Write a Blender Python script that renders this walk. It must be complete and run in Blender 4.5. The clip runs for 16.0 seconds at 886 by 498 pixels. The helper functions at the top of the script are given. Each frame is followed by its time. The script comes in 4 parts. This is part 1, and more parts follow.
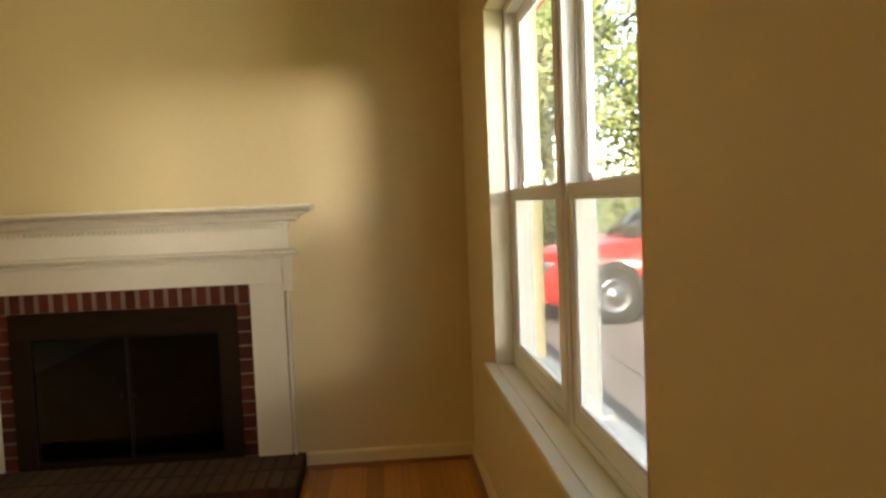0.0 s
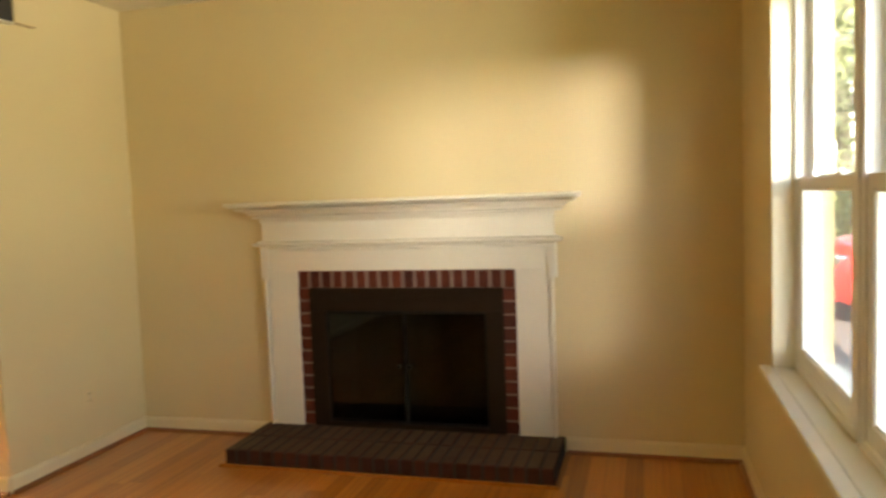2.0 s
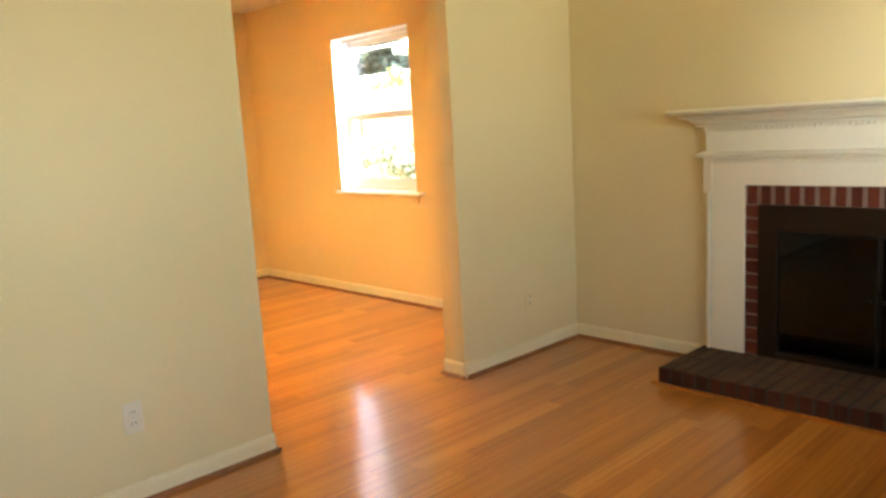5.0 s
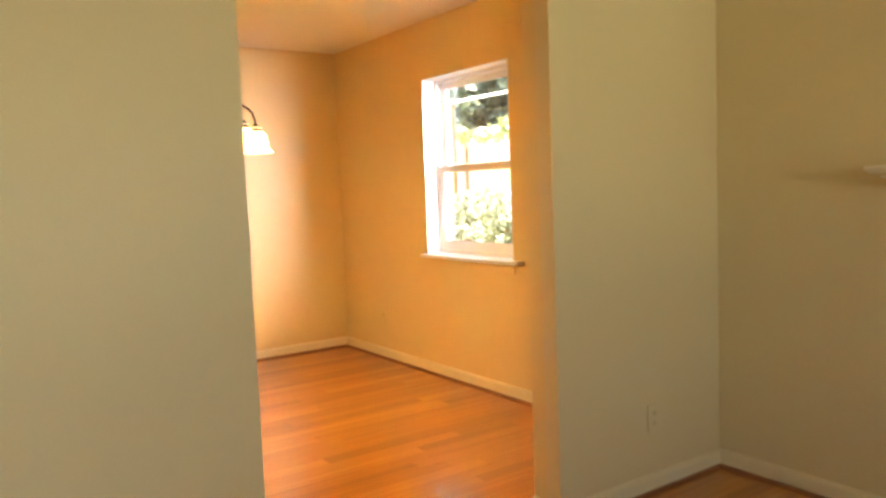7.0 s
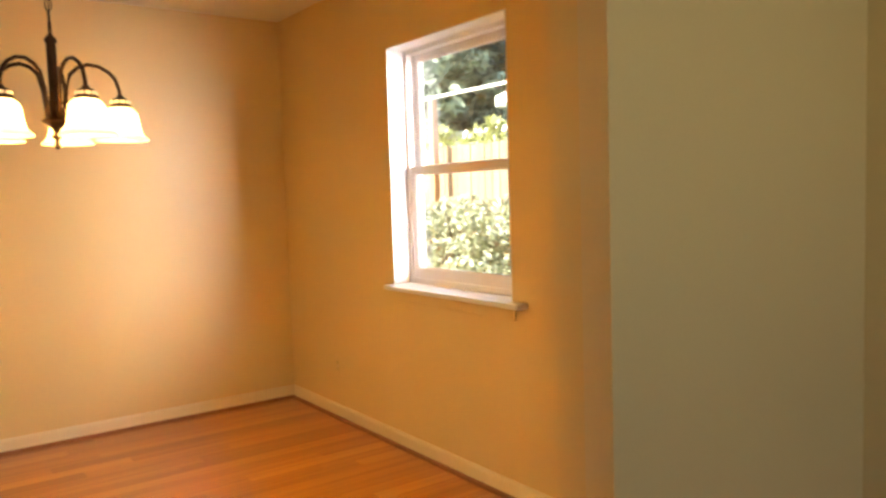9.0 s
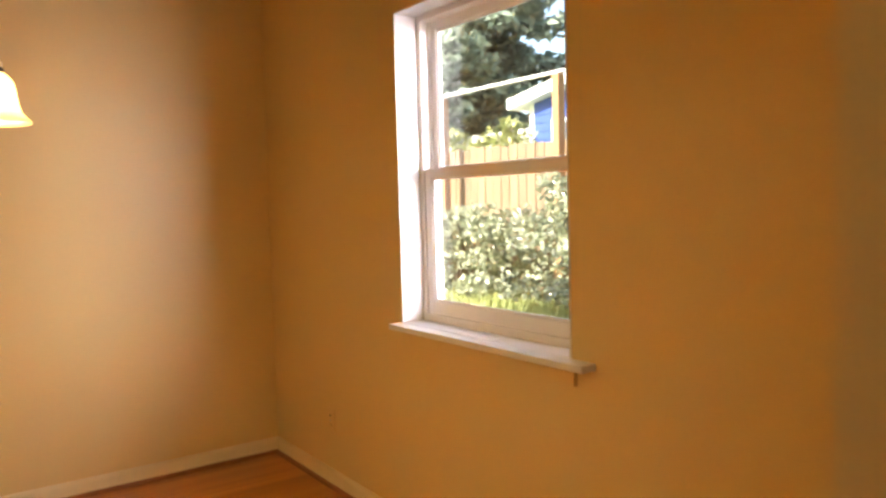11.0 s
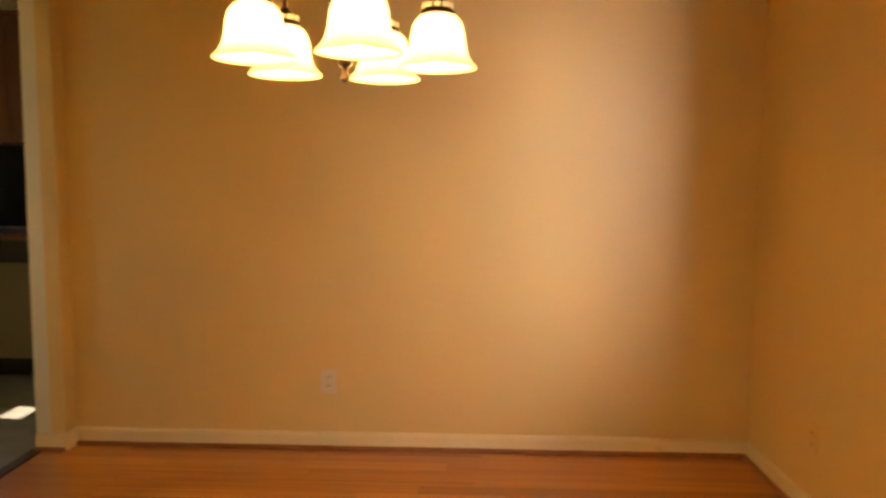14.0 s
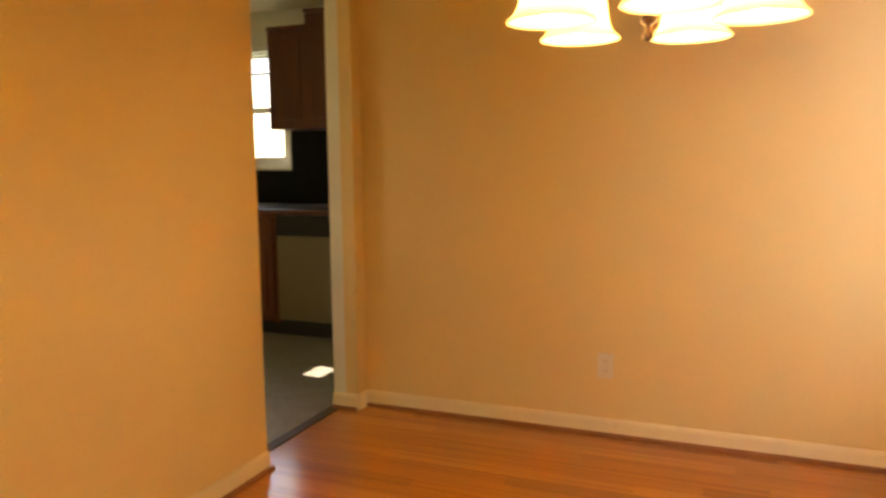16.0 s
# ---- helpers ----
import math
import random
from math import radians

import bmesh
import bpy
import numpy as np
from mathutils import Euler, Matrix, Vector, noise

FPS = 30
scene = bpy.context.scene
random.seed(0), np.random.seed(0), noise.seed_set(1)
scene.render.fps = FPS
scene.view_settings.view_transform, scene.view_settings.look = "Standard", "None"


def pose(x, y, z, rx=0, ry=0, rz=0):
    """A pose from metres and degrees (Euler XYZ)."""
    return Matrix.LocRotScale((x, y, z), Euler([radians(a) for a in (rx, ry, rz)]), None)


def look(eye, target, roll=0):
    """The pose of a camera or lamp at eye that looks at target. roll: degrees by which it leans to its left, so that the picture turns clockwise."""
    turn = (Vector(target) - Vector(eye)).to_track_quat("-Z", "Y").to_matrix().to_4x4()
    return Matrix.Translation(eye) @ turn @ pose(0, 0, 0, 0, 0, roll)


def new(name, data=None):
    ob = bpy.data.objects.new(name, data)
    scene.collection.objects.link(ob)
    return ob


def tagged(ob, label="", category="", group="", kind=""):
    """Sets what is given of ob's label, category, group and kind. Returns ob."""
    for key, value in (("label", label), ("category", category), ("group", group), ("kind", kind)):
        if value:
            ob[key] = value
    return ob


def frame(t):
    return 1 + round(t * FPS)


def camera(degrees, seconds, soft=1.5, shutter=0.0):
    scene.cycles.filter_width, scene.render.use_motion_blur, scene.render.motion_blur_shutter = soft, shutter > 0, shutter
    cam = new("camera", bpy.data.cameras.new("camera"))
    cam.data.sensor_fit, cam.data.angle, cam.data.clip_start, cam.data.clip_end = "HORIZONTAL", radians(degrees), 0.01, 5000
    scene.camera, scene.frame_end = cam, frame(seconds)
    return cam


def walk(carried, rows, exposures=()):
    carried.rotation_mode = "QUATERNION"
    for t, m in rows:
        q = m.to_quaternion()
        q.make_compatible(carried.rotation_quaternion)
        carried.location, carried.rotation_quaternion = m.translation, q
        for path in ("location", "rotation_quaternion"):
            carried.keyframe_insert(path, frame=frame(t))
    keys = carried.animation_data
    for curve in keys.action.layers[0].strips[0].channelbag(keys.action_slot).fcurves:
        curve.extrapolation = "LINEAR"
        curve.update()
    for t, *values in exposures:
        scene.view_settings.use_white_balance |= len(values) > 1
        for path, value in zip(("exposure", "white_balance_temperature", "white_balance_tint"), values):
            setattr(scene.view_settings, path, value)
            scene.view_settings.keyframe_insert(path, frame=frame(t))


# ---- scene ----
cam = camera(61.5, 16.0, soft=2.7, shutter=0.5)
SHADE_GLOW, BULB_GLOW, BULB_WATTS = 0.30, 26.0, 0.68
FRONT_SKY, PATCH_SKY, DINING_SKY, KITCHEN_SKY = 16.0, 8.0, 21.0, 0.5
EXPOSURES = [(0.0, 2.75, 7300, 12), (0.5, 2.9, 7300, 12), (1.5, 3.25, 7100, 12), (2.5, 3.65, 6600, 11), (3.0, 3.8, 6100, 9), (4.0, 3.75, 6050, 8), (6.5, 3.25, 6600, 10), (7.5, 2.9, 6900, 11), (9.0, 2.5, 7000, 12), (11.5, 1.85, 6900, 13), (13.0, 1.8, 7400, 16), (14.0, 1.95, 7800, 17), (15.0, 2.05, 7800, 17), (16.0, 2.35, 7800, 16)]

PATH = [
    (0, look((0.674, 0.039, 1.306), (0.837, 2.028, 1.178), -2.3)),
    (0.5, look((0.714, 0.033, 1.297), (0.858, 2.025, 1.189), -1.7)),
    (1, look((0.723, 0.031, 1.294), (0.514, 2.018, 1.222), -1.7)),
    (1.5, look((0.715, 0.029, 1.298), (0.337, 1.99, 1.186), -2.0)),
    (2, look((0.671, 0.022, 1.327), (0.139, 1.945, 1.182), -2.1)),
    (2.5, look((0.621, 0.016, 1.331), (-0.129, 1.859, 1.129), -2.9)),
    (3, look((0.573, -0.049, 1.312), (-0.361, 1.705, 1.091), -3.0)),
    (3.5, look((0.546, -0.057, 1.299), (-0.529, 1.603, 0.998), -3.8)),
    (4, look((0.502, -0.064, 1.294), (-0.729, 1.477, 0.963), -4.6)),
    (4.2, look((0.507, -0.056, 1.293), (-0.782, 1.435, 0.949), -4.8)),
    (6.3, look((0.058, 0.576, 1.281), (-1.517, 1.789, 1.061), -1.5)),
    (6.5, look((-0.025, 0.633, 1.311), (-1.618, 1.827, 1.117), -1.8)),
    (7, look((-0.223, 0.866, 1.299), (-1.861, 2.002, 1.138), -2.2)),
    (7.5, look((-0.463, 1.136, 1.298), (-2.165, 2.181, 1.194), -0.8)),
    (8, look((-0.771, 1.336, 1.283), (-2.425, 2.449, 1.129), -1.5)),
    (8.5, look((-1.044, 1.533, 1.312), (-2.646, 2.717, 1.132), -3.5)),
    (9, look((-1.306, 1.705, 1.307), (-2.921, 2.876, 1.161), -1.8)),
    (9.2, look((-1.4, 1.763, 1.317), (-3.004, 2.947, 1.159), -1.8)),
    (11.5, look((-2.229, 2.246, 1.322), (-3.874, 3.378, 1.22), -1.4)),
    (12, look((-2.345, 2.274, 1.313), (-4.1, 3.229, 1.223), -1.0)),
    (12.5, look((-2.415, 2.284, 1.297), (-4.305, 2.913, 1.112), -2.5)),
    (13, look((-2.397, 2.353, 1.298), (-4.358, 2.712, 1.139), -0.2)),
    (13.5, look((-2.38, 2.392, 1.284), (-4.367, 2.545, 1.115), -0.2)),
    (14, look((-2.399, 2.41, 1.285), (-4.389, 2.348, 1.099), 0.5)),
    (14.5, look((-2.415, 2.397, 1.286), (-4.388, 2.13, 1.089), -0.8)),
    (15, look((-2.405, 2.379, 1.275), (-4.346, 1.938, 1.08), -0.9)),
    (15.5, look((-2.419, 2.365, 1.281), (-4.322, 1.789, 1.066), -1.5)),
    (16, look((-2.501, 2.328, 1.268), (-4.341, 1.582, 1.029), -0.5)),
]
walk(cam, PATH, EXPOSURES)

# ---- world, sun and lights ----
SUN_DIR = Vector((-0.20, -0.80, 0.567)).normalized()
world = bpy.data.worlds.new("world")
scene.world = world
world.use_nodes = True
wn = world.node_tree.nodes
sky = wn.new("ShaderNodeTexSky")
sky.sky_type = "NISHITA"
sky.sun_disc = False
sky.sun_elevation = math.asin(SUN_DIR.z)
sky.sun_rotation = math.atan2(SUN_DIR.x, SUN_DIR.y)
wn["Background"].inputs["Strength"].default_value = 0.15
world.node_tree.links.new(sky.outputs["Color"], wn["Background"].inputs["Color"])


def lamp(name, kind, place, target, energy, color, **more):
    data = bpy.data.lights.new(name, kind)
    data.energy, data.color = energy, color
    ob = new(name, data)
    ob.matrix_world = look(place, target)
    for key, value in more.items():
        if key == "size":
            data.size = value
        elif key == "size_y":
            data.shape, data.size_y = "RECTANGLE", value
        elif key == "radius":
            data.shadow_soft_size = value
        elif key == "spread":
            data.spread = radians(value)
        elif key == "angle":
            data.angle = radians(value)
    return ob


lamp("sun", "SUN", (-10, -30, 25), Vector((-10, -30, 25)) - SUN_DIR, 5.0, (1.0, 0.95, 0.86), angle=0.53)
# added lamps outside stand in for sky light at front, dining and kitchen windows
lamp("driveway_side_daylight", "AREA", (3.0, 1.7, 1.25), (-2.2, 2.0, 1.45), FRONT_SKY, (0.97, 0.985, 0.93), size=1.7, size_y=0.8)
# this lamp throws the soft window patch on the fireplace wall
lamp("street_side_sky", "AREA", (5.2, -3.6, 2.25), (0.0, 3.74, 1.55), PATCH_SKY, (0.98, 0.985, 1.02), size=1.7, size_y=1.1, spread=60)
# fill through the unseen window that is added behind the start
lamp("added_window_sky", "AREA", (1.75, -1.9, 1.45), (-1.2, 0.6, 1.1), 1.0, (0.92, 1.0, 0.95), size=1.4, size_y=1.3)
lamp("dining_window_sky", "AREA", (-4.1, 4.55, 2.6), (-4.5, 2.6, 0.7), DINING_SKY * 0.12, (1.0, 0.98, 1.1), size=1.3, size_y=0.9)
lamp("garden_side_daylight", "AREA", (-2.15, 4.75, 1.70), (-5.84, 3.0, 1.15), DINING_SKY, (1.0, 0.95, 1.14), size=1.3, size_y=1.2, spread=110)
lamp("kitchen_window_sky", "AREA", (-7.95, -1.475, 1.75), (-5.6, -0.6, 1.3), KITCHEN_SKY, (1.0, 0.98, 0.92), size=0.9, size_y=0.9)

# ---- materials ----


def material(name):
    m = bpy.data.materials.new(name)
    m.use_nodes = True
    nt = m.node_tree
    return m, nt, nt.nodes["Principled BSDF"]


def noise_node(nt, scale, detail=4.0, stretch=None, rough=0.55):
    geo = nt.nodes.new("ShaderNodeNewGeometry")
    tex = nt.nodes.new("ShaderNodeTexNoise")
    tex.inputs["Scale"].default_value = scale
    tex.inputs["Detail"].default_value = detail
    tex.inputs["Roughness"].default_value = rough
    if stretch:
        mp = nt.nodes.new("ShaderNodeMapping")
        mp.inputs["Scale"].default_value = stretch
        nt.links.new(geo.outputs["Position"], mp.inputs["Vector"])
        nt.links.new(mp.outputs["Vector"], tex.inputs["Vector"])
    else:
        nt.links.new(geo.outputs["Position"], tex.inputs["Vector"])
    return tex


def ramp(nt, source, stops):
    r = nt.nodes.new("ShaderNodeValToRGB")
    els = r.color_ramp.elements
    while len(els) < len(stops):
        els.new(0.5)
    for el, (p, c) in zip(els, stops):
        el.position, el.color = p, (*c, 1.0)
    nt.links.new(source, r.inputs["Fac"])
    return r


def mix(nt, a, b, fac, how="MULTIPLY"):
    n = nt.nodes.new("ShaderNodeMix")
    n.data_type, n.blend_type = "RGBA", how
    if hasattr(fac, "is_linked"):
        nt.links.new(fac, n.inputs[0])
    else:
        n.inputs[0].default_value = fac
    for sock, v in ((n.inputs[6], a), (n.inputs[7], b)):
        if hasattr(v, "is_linked"):
            nt.links.new(v, sock)
        else:
            sock.default_value = (*v, 1.0)
    return n.outputs[2]


def relief(nt, bsdf, height, strength, distance):
    b = nt.nodes.new("ShaderNodeBump")
    b.inputs["Strength"].default_value = strength
    b.inputs["Distance"].default_value = distance
    nt.links.new(height, b.inputs["Height"])
    nt.links.new(b.outputs["Normal"], bsdf.inputs["Normal"])


def shade(c, k):
    return tuple(min(1.0, v * k) for v in c)


def surface(name, color, rough=0.6, metal=0.0, big=1.2, fine=90.0, vary=0.10, bump=0.15, depth=0.002, each=0.0, stretch=None):
    """A plain material with stains at one scale, grain at another and a fine relief."""
    m, nt, b = material(name)
    n1 = noise_node(nt, big, 4, stretch)
    n2 = noise_node(nt, fine, 3, stretch)
    c1 = ramp(nt, n1.outputs["Fac"], [(0.3, shade(color, 1 - vary)), (0.7, shade(color, 1 + vary * 0.6))])
    c2 = ramp(nt, n2.outputs["Fac"], [(0.3, (1 - vary * 0.7,) * 3), (0.65, (1, 1, 1))])
    out = mix(nt, c1.outputs["Color"], c2.outputs["Color"], 1.0)
    if each:
        info = nt.nodes.new("ShaderNodeObjectInfo")
        c3 = ramp(nt, info.outputs["Random"], [(0.0, (1 - each,) * 3), (0.5, (1, 1, 1)), (1.0, (1 + each * 0.5, 1.0 + each * 0.3, 1.0))])
        out = mix(nt, out, c3.outputs["Color"], 1.0)
    nt.links.new(out, b.inputs["Base Color"])
    r = ramp(nt, n1.outputs["Fac"], [(0.3, (max(rough - 0.06, 0.02),) * 3), (0.7, (min(rough + 0.06, 1),) * 3)])
    nt.links.new(r.outputs["Color"], b.inputs["Roughness"])
    b.inputs["Metallic"].default_value = metal
    if bump:
        relief(nt, b, n2.outputs["Fac"], bump, depth)
    return m


WALL_CREAM = surface("cream_wall_paint", (0.73, 0.585, 0.31), 0.5, vary=0.03, big=0.8, fine=160, bump=0.12, depth=0.001)
BASE_PAINT = surface("cream_trim_paint", (0.80, 0.67, 0.40), 0.4, vary=0.03, big=3, fine=60, bump=0.06)
WALL_DINING = surface("warm_wall_paint", (0.76, 0.56, 0.235), 0.5, vary=0.03, big=0.8, fine=160, bump=0.12, depth=0.001)
CEIL_WHITE = surface("ceiling_paint", (0.84, 0.76, 0.55), 0.8, vary=0.03, fine=120, bump=0.2)
TRIM_WHITE = surface("white_trim_paint", (0.82, 0.74, 0.55), 0.35, vary=0.03, big=3, fine=60, bump=0.06)
VINYL_WHITE = surface("white_window_frame", (0.82, 0.80, 0.75), 0.35, vary=0.03, big=3, fine=60, bump=0.04)
PLATE_IVORY = surface("ivory_plastic", (0.72, 0.62, 0.47), 0.35, vary=0.03, bump=0.0)
# paints in the dark of outlet slots and the chime's recess, none is cut
DARK_SLOT = surface("dark_slot", (0.03, 0.025, 0.02), 0.6, vary=0.1, bump=0.0)
SHOE_WOOD = surface("stained_shoe_moulding", (0.30, 0.11, 0.035), 0.35, vary=0.2, big=6, fine=60)
BRICK_RED = surface("red_brick", (0.125, 0.029, 0.014), 0.8, vary=0.25, big=14, fine=120, bump=0.5, each=0.35)
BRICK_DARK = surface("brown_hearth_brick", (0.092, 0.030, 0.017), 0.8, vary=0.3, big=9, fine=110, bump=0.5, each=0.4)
# brick faces that point up are blended to a mottled, greyer and lighter brown
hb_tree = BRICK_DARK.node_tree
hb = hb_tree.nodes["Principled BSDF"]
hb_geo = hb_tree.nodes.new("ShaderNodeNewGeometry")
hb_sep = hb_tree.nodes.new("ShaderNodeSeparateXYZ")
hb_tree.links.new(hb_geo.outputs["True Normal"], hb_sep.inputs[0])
hb_mottle = noise_node(hb_tree, 5.0, 5)
hb_tone = ramp(hb_tree, hb_mottle.outputs["Fac"], [(0.3, (0.070, 0.042, 0.023)), (0.7, (0.130, 0.086, 0.048))])
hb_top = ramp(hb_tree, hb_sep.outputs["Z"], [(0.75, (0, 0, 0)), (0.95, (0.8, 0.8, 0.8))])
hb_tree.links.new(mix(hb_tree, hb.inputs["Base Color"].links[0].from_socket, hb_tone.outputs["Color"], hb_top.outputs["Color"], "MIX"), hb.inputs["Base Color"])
MORTAR = surface("grey_mortar", (0.26, 0.165, 0.115), 0.9, vary=0.2, big=8, fine=150, bump=0.5)
MORTAR_DARK = surface("sooty_mortar", (0.045, 0.033, 0.020), 0.9, vary=0.2, big=8, fine=150, bump=0.5)
FIRE_METAL = surface("dark_bronze_metal", (0.024, 0.012, 0.0045), 0.75, 0.0, vary=0.15, bump=0.05)
FIRE_BLACK = surface("sooty_firebox_lining", (0.005, 0.004, 0.004), 0.9, vary=0.3, fine=40, bump=0.4)
FIRE_DOOR = surface("black_door_frame", (0.010, 0.008, 0.006), 0.5, 0.2, vary=0.15, bump=0.05)
BRONZE = surface("oil_rubbed_bronze", (0.06, 0.032, 0.018), 0.38, 0.8, vary=0.25, big=20, fine=150, bump=0.06)
CABINET_WOOD = surface("cherry_cabinet_wood", (0.15, 0.040, 0.011), 0.4, vary=0.2, big=2.0, fine=24, bump=0.08, stretch=(6, 6, 0.6))
COUNTER_BLACK = surface("black_laminate", (0.018, 0.017, 0.016), 0.3, vary=0.3, fine=200, bump=0.05)
SPLASH_BLACK = surface("black_backsplash", (0.003, 0.003, 0.003), 0.6, vary=0.3, fine=60, bump=0.05)
DISH_PANEL = surface("almond_appliance_panel", (0.24, 0.20, 0.125), 0.35, vary=0.04, bump=0.02)
APPLIANCE_BLACK = surface("black_appliance_plastic", (0.012, 0.011, 0.010), 0.35, vary=0.1, bump=0.0)
STEEL = surface("brushed_steel", (0.55, 0.55, 0.53), 0.3, 1.0, vary=0.08, fine=200, bump=0.05)
VINYL_FLOOR = surface("grey_vinyl_floor", (0.32, 0.30, 0.235), 0.45, vary=0.22, big=9, fine=45, bump=0.08)
KITCHEN_WALL = surface("kitchen_wall_paint", (0.74, 0.72, 0.58), 0.6, vary=0.03, fine=160, bump=0.1)
STRIP_METAL = surface("threshold_metal", (0.10, 0.065, 0.035), 0.4, 0.6, vary=0.15)
SIDING_OUT = surface("outer_wall_siding", (0.55, 0.52, 0.46), 0.8, vary=0.1)
SOFFIT_RED = surface("red_painted_eave", (0.50, 0.10, 0.075), 0.55, vary=0.08, big=4)
CONCRETE = surface("pale_concrete", (0.19, 0.165, 0.15), 0.9, vary=0.16, big=2.2, fine=70, bump=0.35, each=0.12)
GRASS = surface("lawn", (0.27, 0.31, 0.10), 0.95, vary=0.35, big=1.4, fine=30, bump=0.8, depth=0.03)
GRASS_BLADE = surface("grass_blade", (0.44, 0.48, 0.17), 0.7, vary=0.3, big=2, fine=20, bump=0)
FENCE_WOOD = surface("weathered_cedar", (0.30, 0.20, 0.12), 0.8, vary=0.2, big=2.5, fine=30, bump=0.3, each=0.22, stretch=(5, 5, 0.5))
POST_WOOD = surface("cedar_post", (0.42, 0.22, 0.10), 0.75, vary=0.2, big=3, fine=30, bump=0.2, stretch=(5, 5, 0.5))
RAIL_WHITE = surface("white_rail_paint", (0.75, 0.74, 0.70), 0.5, vary=0.06)
BLUE_SIDING = surface("blue_siding", (0.035, 0.085, 0.33), 0.6, vary=0.12, big=1.5)
HOUSE_TRIM = surface("white_house_trim", (0.80, 0.80, 0.78), 0.55, vary=0.05)
HOUSE_PANE = surface("grey_house_pane", (0.10, 0.12, 0.14), 0.25, vary=0.1, bump=0)
ROOF_PALE = surface("pale_roofing", (0.55, 0.53, 0.50), 0.8, vary=0.12, big=1.0)
BARK = surface("bark", (0.10, 0.075, 0.05), 0.9, vary=0.35, big=5, fine=25, bump=0.8, depth=0.01)
CAR_RED = surface("red_car_paint", (0.62, 0.035, 0.03), 0.18, vary=0.03, bump=0)
CAR_DARK = surface("car_plastic_and_arch_shade", (0.03, 0.028, 0.027), 0.6, vary=0.1, bump=0)
TYRE = surface("tyre_rubber", (0.022, 0.021, 0.02), 0.8, vary=0.2, fine=60)
RIM = surface("alloy_rim", (0.28, 0.28, 0.29), 0.3, 0.9, vary=0.05, bump=0)


def leaf_material(name, color, gloss=0.45):
    m, nt, b = material(name)
    geo = nt.nodes.new("ShaderNodeNewGeometry")
    c1 = ramp(nt, geo.outputs["Random Per Island"], [(0.0, shade(color, 0.4)), (0.55, color), (1.0, shade(color, 1.7))])
    n = noise_node(nt, 1.5, 3)
    c2 = ramp(nt, n.outputs["Fac"], [(0.3, (0.75, 0.75, 0.75)), (0.7, (1, 1, 1))])
    nt.links.new(mix(nt, c1.outputs["Color"], c2.outputs["Color"], 1.0), b.inputs["Base Color"])
    b.inputs["Roughness"].default_value = gloss
    thin = nt.nodes.new("ShaderNodeBsdfTranslucent")
    nt.links.new(b.inputs["Base Color"].links[0].from_socket, thin.inputs["Color"])
    mx = nt.nodes.new("ShaderNodeMixShader")
    mx.inputs[0].default_value = 0.3
    nt.links.new(b.outputs[0], mx.inputs[1])
    nt.links.new(thin.outputs[0], mx.inputs[2])
    nt.links.new(mx.outputs[0], nt.nodes["Material Output"].inputs["Surface"])
    return m


LEAF_HEDGE = leaf_material("hedge_leaf", (0.40, 0.43, 0.29), 0.25)
LEAF_CONIFER = leaf_material("conifer_needles", (0.24, 0.29, 0.22), 0.6)
LEAF_YELLOW = leaf_material("sunlit_leaf", (0.38, 0.40, 0.15), 0.45)
LEAF_FRONT = leaf_material("front_garden_leaf", (0.20, 0.24, 0.09), 0.45)
LEAF_GREEN = leaf_material("broad_leaf", (0.18, 0.24, 0.10), 0.45)


def oak_floor():
    m, nt, b = material("oak_strip_floor")
    info = nt.nodes.new("ShaderNodeObjectInfo")
    geo = nt.nodes.new("ShaderNodeNewGeometry")
    add = nt.nodes.new("ShaderNodeMath")
    add.operation = "ADD"
    nt.links.new(info.outputs["Random"], add.inputs[0])
    nt.links.new(geo.outputs["Random Per Island"], add.inputs[1])
    fr = nt.nodes.new("ShaderNodeMath")
    fr.operation = "FRACT"
    nt.links.new(add.outputs[0], fr.inputs[0])
    tone = ramp(nt, fr.outputs[0], [(0.0, (0.41, 0.138, 0.016)), (0.3, (0.52, 0.182, 0.022)), (0.75, (0.57, 0.208, 0.027)), (1.0, (0.65, 0.258, 0.040))])
    # the grain is shifted from plank to plank
    shift = nt.nodes.new("ShaderNodeVectorMath")
    shift.operation = "ADD"
    spread = nt.nodes.new("ShaderNodeCombineXYZ")
    k = nt.nodes.new("ShaderNodeMath")
    k.operation = "MULTIPLY"
    k.inputs[1].default_value = 37.0
    nt.links.new(fr.outputs[0], k.inputs[0])
    nt.links.new(k.outputs[0], spread.inputs["Y"])
    nt.links.new(k.outputs[0], spread.inputs["Z"])
    nt.links.new(geo.outputs["Position"], shift.inputs[0])
    nt.links.new(spread.outputs[0], shift.inputs[1])
    mp = nt.nodes.new("ShaderNodeMapping")
    mp.inputs["Scale"].default_value = (70, 0.9, 26)
    nt.links.new(shift.outputs[0], mp.inputs["Vector"])
    g = nt.nodes.new("ShaderNodeTexNoise")
    g.inputs["Scale"].default_value = 1.0
    g.inputs["Detail"].default_value = 3
    nt.links.new(mp.outputs["Vector"], g.inputs["Vector"])
    grain = ramp(nt, g.outputs["Fac"], [(0.36, (0.76, 0.68, 0.60)), (0.5, (0.93, 0.90, 0.86)), (0.62, (1.0, 1.0, 1.0))])
    c = mix(nt, tone.outputs["Color"], grain.outputs["Color"], 0.9)
    nt.links.new(c, b.inputs["Base Color"])
    b.inputs["Roughness"].default_value = 0.32
    b.inputs["Specular IOR Level"].default_value = 0.25
    b.inputs["Coat Weight"].default_value = 1.0
    b.inputs["Coat Roughness"].default_value = 0.15
    return m


OAK = oak_floor()


